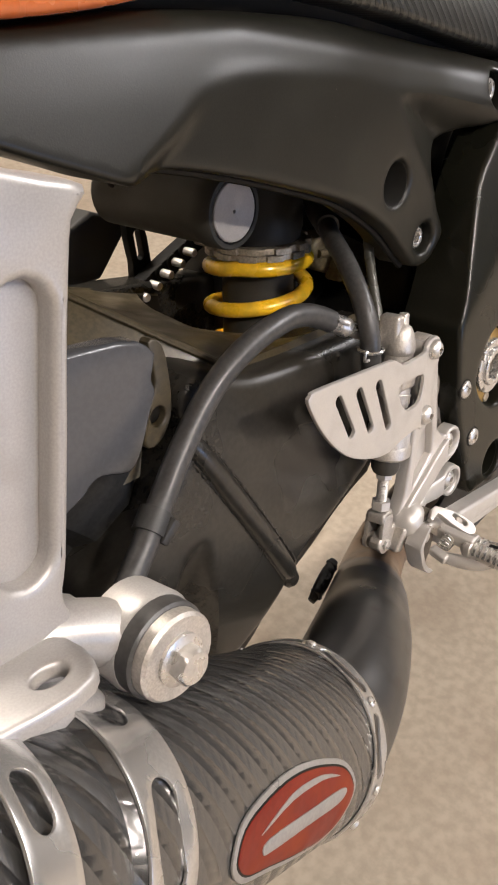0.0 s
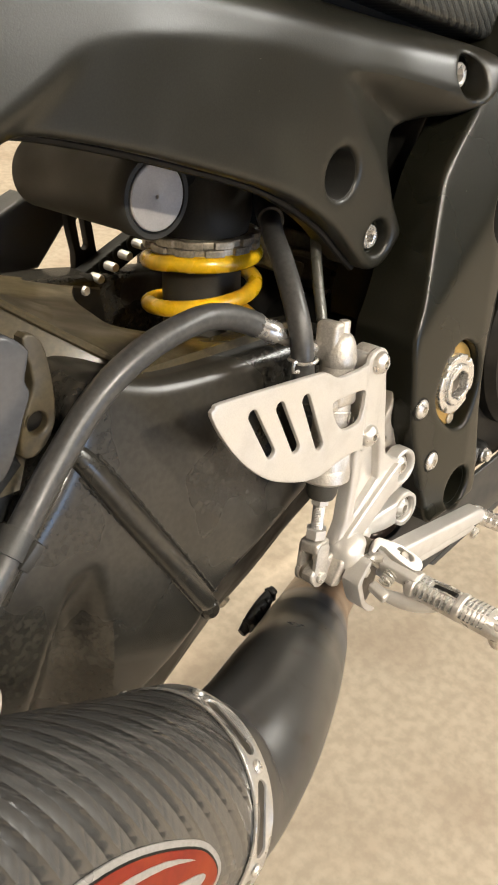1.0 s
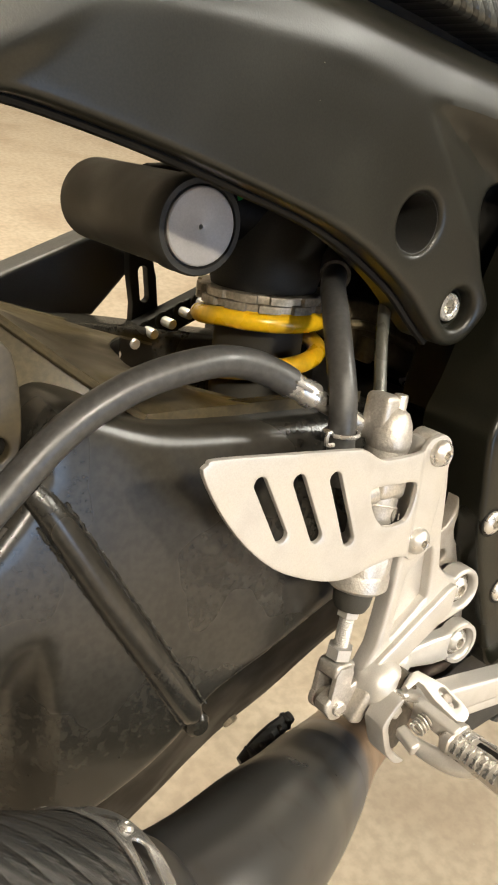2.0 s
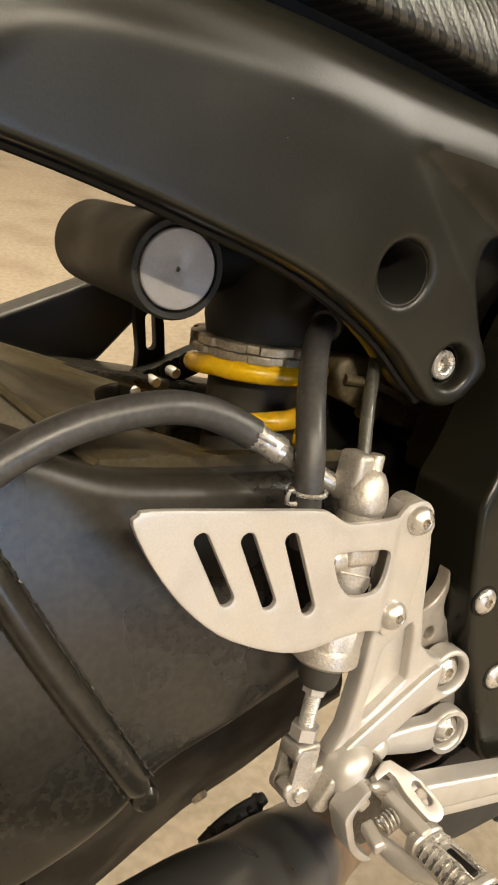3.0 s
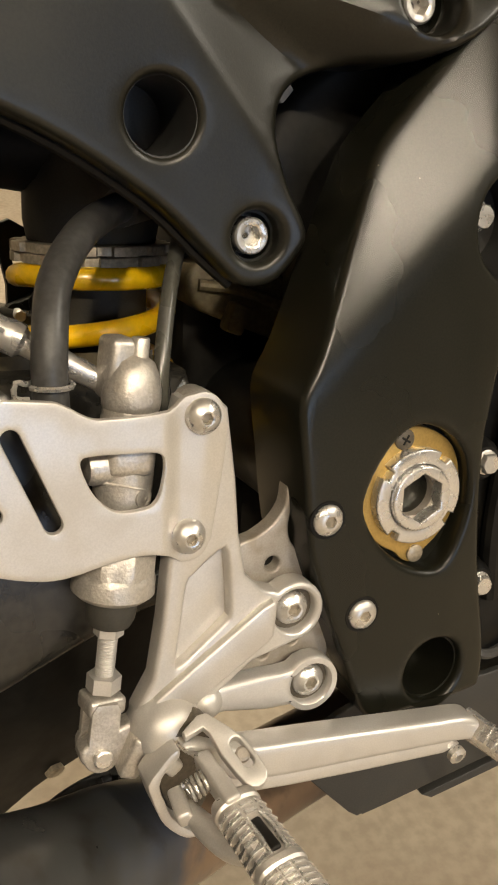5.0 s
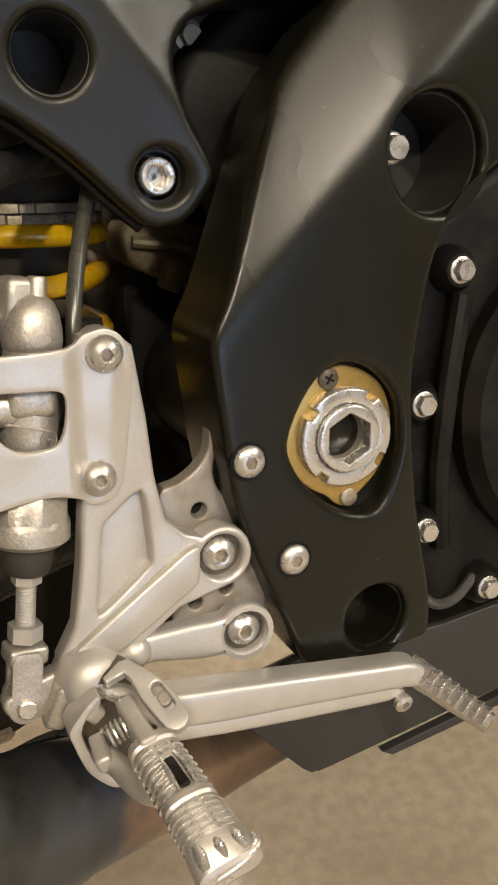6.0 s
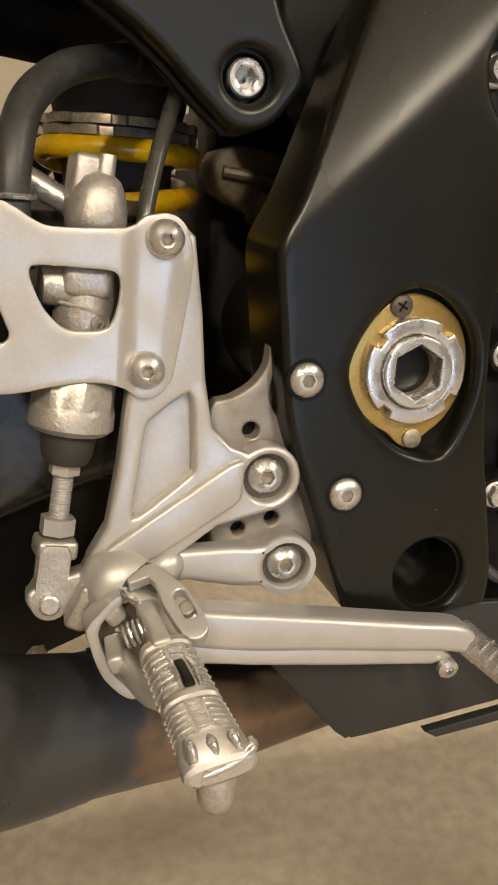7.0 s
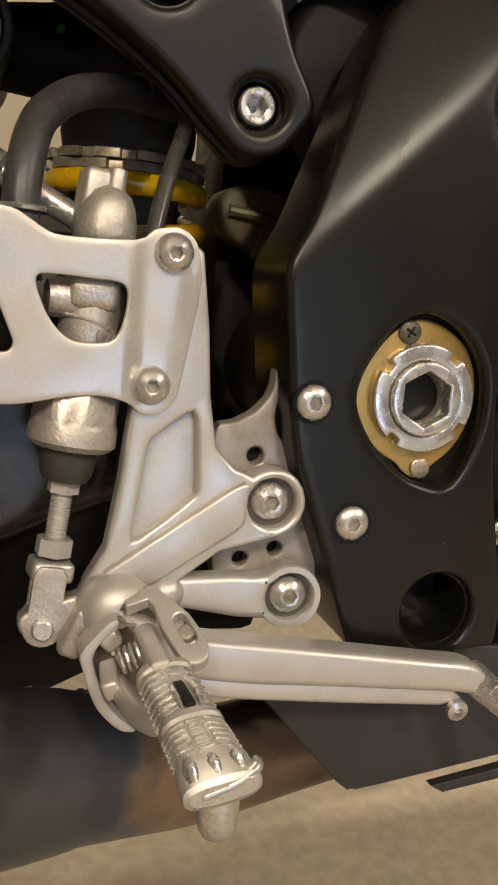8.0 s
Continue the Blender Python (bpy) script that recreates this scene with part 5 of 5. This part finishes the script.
# toe piece of the brake pedal
Q0, Q1 = (0.7065, 0.312, 0.4120), (0.7275, 0.2725, 0.3975)
toe = part("toe_piece", tube([Q0, (0.7135, 0.299, 0.4072), (0.7205, 0.2855, 0.4022), Q1], [0.0078, 0.0070, 0.0062, 0.0052], 14, 5), WORN, pedal, "knurled toe piece")
toothed(toe, (0.7115, 0.3025, 0.4085), (0.7268, 0.274, 0.398), (-0.1, -0.25, 1), (0.0070, 0.0054), (0.0070, 0.0054), (-0.95, -0.32, 0.32, 0.95), 7, 0.0044, 0.0046, 0.0016)
part("toe_bolt", lathe([(0.0048, 0), (0.0048, 0.003), (0.0022, 0.004), (0.002, 0.001), (0, 0.001)], (0.697, 0.303, 0.4005), (0, -1, -0.2), 16), STEEL, pedal)

# folding footpeg with its fork and return spring
F0, F1 = Vector((0.5600, 0.272, 0.4325)), Vector((0.5645, 0.203, 0.4300))
along = (F1 - F0).normalized()
peg_up = Vector((-0.20, 0.0, 1.0))
peg_up = (peg_up - along * peg_up.dot(along)).normalized()
peg_side = along.cross(peg_up)


def peg_at(t, across=0.0, up=0.0):
    """A point of the footpeg: t along it, across to the rear and up from its axis."""
    return F0 + (F1 - F0) * t + peg_side * across + peg_up * up


def peg_axes(t, across, up, turn=0.0):
    o = peg_at(t, across, up)
    return Matrix(((peg_side.x, along.x, peg_up.x, o.x), (peg_side.y, along.y, peg_up.y, o.y), (peg_side.z, along.z, peg_up.z, o.z), (0, 0, 0, 1))) @ pose(0, 0, 0, turn, 0, 0)


rows = []
for t, w, h, off in ((-0.07, 0.012, 0.009, 0.0), (-0.03, 0.0190, 0.0140, 0.0), (0.0, 0.0206, 0.0156, 0.0), (0.05, 0.0208, 0.0158, 0.0), (0.065, 0.0196, 0.0144, -0.0004), (0.50, 0.0204, 0.0146, -0.0004), (0.52, 0.0212, 0.0158, 0.0), (0.565, 0.0214, 0.0159, 0.0),
                     (0.58, 0.0206, 0.0146, -0.0004), (0.83, 0.0218, 0.0146, -0.0004), (0.87, 0.0228, 0.0148, 0.0), (0.97, 0.0240, 0.0132, 0.0), (1.03, 0.0236, 0.0095, 0.0010), (1.045, 0.0205, 0.0060, 0.0010)):
    rows.append([tuple(peg_at(t, w / 2 * math.copysign(abs(math.cos(a)) ** 0.72, math.cos(a)), off + h / 2 * math.copysign(abs(math.sin(a)) ** 0.72, math.sin(a)))) for a in (2 * math.pi * k / 28 for k in range(28))])
peg = part("footpeg", loft(rows), PEG, bike, "polished alloy footpeg with sawtooth grip", 28)
toothed(peg, peg_at(0.07), peg_at(0.51), peg_up, (0.0096, 0.0101), (0.0069, 0.0069), (1.10, 0.50, -0.95), 7, 0.0060, 0.0040, 0.0017)
toothed(peg, peg_at(0.07), peg_at(0.19), peg_up, (0.0096, 0.0096), (0.0069, 0.0069), (-0.22,), 2, 0.0056, 0.0036, 0.0012)
toothed(peg, peg_at(0.575), peg_at(0.85), peg_up, (0.0102, 0.0107), (0.0070, 0.0070), (1.12, 0.56, 0.02, -0.54, -1.05), 6, 0.0053, 0.0028, 0.0015)
# no slot is cut; a dark block shows its shaded inside
part("peg_slot_shade", block(0.0046, 0.0185, 0.0030, peg_axes(0.355, -0.0012, 0.0064, 4), 0.0014, 3), DEEP_BLACK, peg, "dark block standing in for the shaded slot of the footpeg")
for side in (-0.0050, 0.0022):
    part("slot_wall", tube([peg_at(0.20, side * 0.8 - 0.0006, 0.0064), peg_at(0.35, side - 0.0006, 0.0071), peg_at(0.50, side * 0.9 - 0.0006, 0.0069)], [0.0008, 0.0013, 0.0010], 8, 4), WORN, peg)
for k, (across, r) in enumerate(((0.0075, 0.0032), (0.0010, 0.0036), (-0.0060, 0.0034))):
    part("end_flute", tube([peg_at(0.855, across, 0.0062), peg_at(0.93, across, 0.0058), peg_at(1.01, across * 1.05, 0.0045)], [0.0010, r * 0.8, r * 0.6], 10, 4, 0.55), WORN, peg)
part("end_lip", tube([peg_at(1.02, 0.0110, -0.0005), peg_at(1.035, 0.0040, 0.0012), peg_at(1.03, -0.0050, 0.0026), peg_at(1.0, -0.0112, 0.0042), peg_at(0.94, -0.0120, 0.0040)], [0.0008, 0.0012, 0.0014, 0.0018, 0.0010], 12, 4), WORN, peg)
part("feeler", lathe([(0.0060, -0.004), (0.0063, 0.001), (0.0063, 0.0070), (0.0058, 0.0100), (0.0044, 0.0124), (0.0024, 0.0137), (0, 0.0140)], (0.5650, 0.2075, 0.4262), (0.0, -0.10, -1.0), 24), CAST, peg, "blunt feeler stud under the footpeg")
part("peg_tang", block(0.0076, 0.030, 0.0115, Matrix.Translation((0.5570, 0.2825, 0.4370)) @ pose(0, 0, 0, 6, -12, 4), 0.0018, 3), SILVER, peg, "smooth hinge tang of the footpeg")

# fork: a web on the hub and two ears
EAR = Matrix(((0.380, 0.209, -0.900, 0.5687), (-0.780, 0.598, -0.190, 0.2864), (-0.500, -0.774, -0.390, 0.4451), (0, 0, 0, 1)))
right_ear = [(-0.0225, 0.0002), (-0.0120, -0.0036), (-0.0050, -0.0055), (0.0030, -0.0058)] + arc(0.0095, 0.0006, 0.0056, -85, 75, 6) + [(0.0040, 0.0064), (-0.0050, 0.0064), (-0.0150, 0.0046), (-0.0185, 0.0052), (-0.0196, 0.0136), (-0.0226, 0.0132), (-0.0242, 0.0040)]
hole = slot(-0.0046, -0.0012, 0.0040, -0.0008, 0.0026)
part("fork_ear", plate(right_ear, 0.0, 0.0060, 0.0008, [hole], 3, m=EAR), SILVER, peg, "silver fork ear with a pin hole")
part("hinge_pin", lathe([(0.0032, 0), (0.0032, 0.0035), (0.0022, 0.0042), (0, 0.0042)], EAR @ Vector((0, 0.0060, -0.0014)), EAR.to_3x3() @ Vector((0, -1, 0)), 18), DULL, peg)
left_ear = smooth([(0.5460, 0.4447), (0.5423, 0.4431), (0.5373, 0.4375), (0.5324, 0.4308), (0.5340, 0.4240), (0.5370, 0.4150), (0.5405, 0.4080), (0.5470, 0.4010), (0.5517, 0.3984), (0.5560, 0.3990), (0.5495, 0.4045), (0.5432, 0.4120), (0.5402, 0.4200), (0.5376, 0.4290), (0.5406, 0.4358), (0.5462, 0.4408)], 2)
part("fork_ear", plate(left_ear, 0.2985, 0.313, 0.0010, seg=2), SILVER, peg, "thin silver fork ear")
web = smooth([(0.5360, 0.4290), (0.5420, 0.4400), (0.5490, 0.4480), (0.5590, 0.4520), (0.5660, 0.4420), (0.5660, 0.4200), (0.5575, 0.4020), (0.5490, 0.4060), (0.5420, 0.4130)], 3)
# web coloured dark to stand in for the shade of the hinge cavity
part("fork_web", plate(web, 0.3070, 0.316, 0.001, seg=2), DARK_STEEL, peg, "dark fork web with the hinge cavity's shade in its colour")
part("knuckle", block(0.0080, 0.0120, 0.0085, Matrix.Translation((0.5438, 0.3055, 0.4355)) @ pose(0, 0, 0, 0, -42, 0), 0.0022, 3), SILVER, peg)
part("spring_lug", block(0.0070, 0.0150, 0.0085, Matrix.Translation((0.5432, 0.2885, 0.4255)) @ pose(0, 0, 0, 18, -20, -8), 0.0018, 3), SILVER, peg)
part("peg_heel", tube([(0.5460, 0.290, 0.4235), (0.5495, 0.278, 0.4215), (0.5540, 0.262, 0.4225), (0.5580, 0.250, 0.4260)], [0.0035, 0.0052, 0.0055, 0.0036], 14, 4), SILVER, peg, "cast heel under the footpeg hinge")
turns = [tuple(Vector((0.5452, 0.2865, 0.4325)) + Vector((0.0098, 0, 0.0050)) * (k / 48) + 0.0044 * (math.cos(k * 0.66) * Vector((-0.45, 0, 0.89)) + math.sin(k * 0.66) * Vector((0, 1, 0)))) for k in range(49)]
part("return_spring", tube(turns, 0.0008, 6, 1), STEEL, peg, "small steel return spring")
part("spring_leg", tube([(0.5466, 0.3052, 0.4440), (0.5500, 0.2990, 0.4425), (0.5530, 0.2940, 0.4440)], 0.0009, 6, 3), STEEL, peg)

# hoses
hose = [(0.4820, 0.3553, 0.6178), (0.473, 0.3568, 0.6225), (0.455, 0.3575, 0.629), (0.432, 0.357, 0.631), (0.396, 0.356, 0.624), (0.362, 0.354, 0.6075), (0.331, 0.350, 0.581), (0.305, 0.342, 0.560), (0.283, 0.335, 0.542), (0.24, 0.325, 0.505), (0.20, 0.320, 0.47)]
brake_hose = part("brake_hose", tube(hose, 0.0078, 18, 6), RUBBER, bike, "thick black rubber brake hose")
part("ferrule", lathe([(0.0074, -0.004), (0.0078, 0.0), (0.0066, 0.003), (0.0064, 0.008), (0.0072, 0.011), (0.0072, 0.016), (0.0052, 0.018), (0.0050, 0.052)], (0.4820, 0.3553, 0.6178), (0.868, -0.19, -0.46), 20), STEEL, brake_hose, "crimped steel ferrule")
part("ferrule_clip", tube([(0.4795, 0.3472, 0.6205), (0.484, 0.3464, 0.6182), (0.489, 0.3457, 0.6155)], 0.0011, 6, 2), BADGE_SILVER, brake_hose)
part("hose_clip", tube([(0.3010, 0.3412, 0.5570), (0.2905, 0.3378, 0.5483)], 0.0102, 14, 2), PLASTIC, brake_hose, "black plastic hose clip")
part("clip_tab", block(0.007, 0.012, 0.016, Matrix.Translation((0.2990, 0.3330, 0.5490)) @ pose(0, 0, 0, 0, 48, 0), 0.0015, 2), PLASTIC, brake_hose)
feed = [(0.588, 0.450, 0.664), (0.566, 0.425, 0.662), (0.5437, 0.4016, 0.6565), (0.525, 0.376, 0.6475), (0.5105, 0.353, 0.632), (0.5052, 0.340, 0.612), (0.5042, 0.336, 0.590), (0.506, 0.335, 0.568)]
feed_hose = part("feed_hose", tube(feed, 0.0073, 16, 6), RUBBER, bike, "black rubber fluid feed hose")
part("elbow", tube([(0.62, 0.475, 0.668), (0.588, 0.450, 0.664), (0.556, 0.4145, 0.660)], 0.0092, 16, 5), RUBBER, feed_hose)
wire = [(0.5043 + 0.0086 * math.cos(a), 0.3362 + 0.0084 * math.sin(a), 0.5955) for a in (radians(200 + 20 * k) for k in range(16))] + [(0.4935, 0.3320, 0.5975), (0.4900, 0.3310, 0.5985), (0.4895, 0.3310, 0.5925), (0.4950, 0.3315, 0.5915)]
part("spring_clip", tube(wire, 0.0012, 6, 2), STEEL, feed_hose, "spring wire hose clip")
part("drain_tube", tube([(0.590, 0.402, 0.70), (0.583, 0.397, 0.668), (0.5765, 0.391, 0.646), (0.568, 0.380, 0.622), (0.561, 0.368, 0.5955), (0.558, 0.362, 0.57)], 0.0038, 14, 5), TUBE_GREY, bike, "thin smoky grey drain tube")

# lower fairing
belly = [(0.613, 0.399), (0.627, 0.383), (0.664, 0.343), (0.672, 0.3395), (0.682, 0.340), (0.756, 0.3535), (0.95, 0.39), (0.97, 0.44), (0.85, 0.425), (0.75, 0.411), (0.665, 0.412), (0.645, 0.403)]
part("belly_panel", plate(smooth(belly, 2), 0.344, 0.348, 0.001, grid=0.02), PLASTIC, bike, "charcoal plastic lower fairing")
part("belly_lip", plate([(0.718, 0.334), (0.725, 0.330), (0.84, 0.350), (0.84, 0.358)], 0.350, 0.356, 0.001), PLASTIC, bike)

# badge: plain shapes in its colours
shield = smooth([(z, radians(a) * R0) for z, a in ((0.172, 9), (0.166, 24), (0.140, 32), (0.108, 35), (0.075, 32), (0.050, 25), (0.036, 10), (0.046, -6), (0.066, -13), (0.098, -11), (0.132, -6), (0.158, -2))], 4)
shield = shield if area2(shield) > 0 else shield[::-1]
part("badge", wrapped(shield, 0.0003, 0.0012), BADGE_SILVER, silencer, "red and silver shield badge")
part("badge_groove", wrapped(inset(shield, 0.0026), 0.0010, 0.0006), DEEP_BLACK, silencer, "dark groove inside the rim")
part("badge_field", wrapped(inset(shield, 0.0038), 0.0014, 0.0006), RED, silencer, "red enamel field")
bar = smooth([(0.146, 0.0075), (0.142, 0.0125), (0.100, 0.0140), (0.060, 0.0150), (0.052, 0.0120), (0.062, 0.0080), (0.100, 0.0070), (0.138, 0.0060)], 3)
part("badge_bar", wrapped(bar, 0.0019, 0.0006, bev=0.0002), BADGE_SILVER, silencer, "plain silver bar")
sweep = smooth([(0.150, 0.016), (0.120, 0.0255), (0.085, 0.0265), (0.062, 0.0215), (0.085, 0.0240), (0.120, 0.0225)], 3)
part("badge_sweep", wrapped(sweep, 0.0019, 0.0005, bev=0.0002), BADGE_SILVER, silencer, "thin silver sweep")
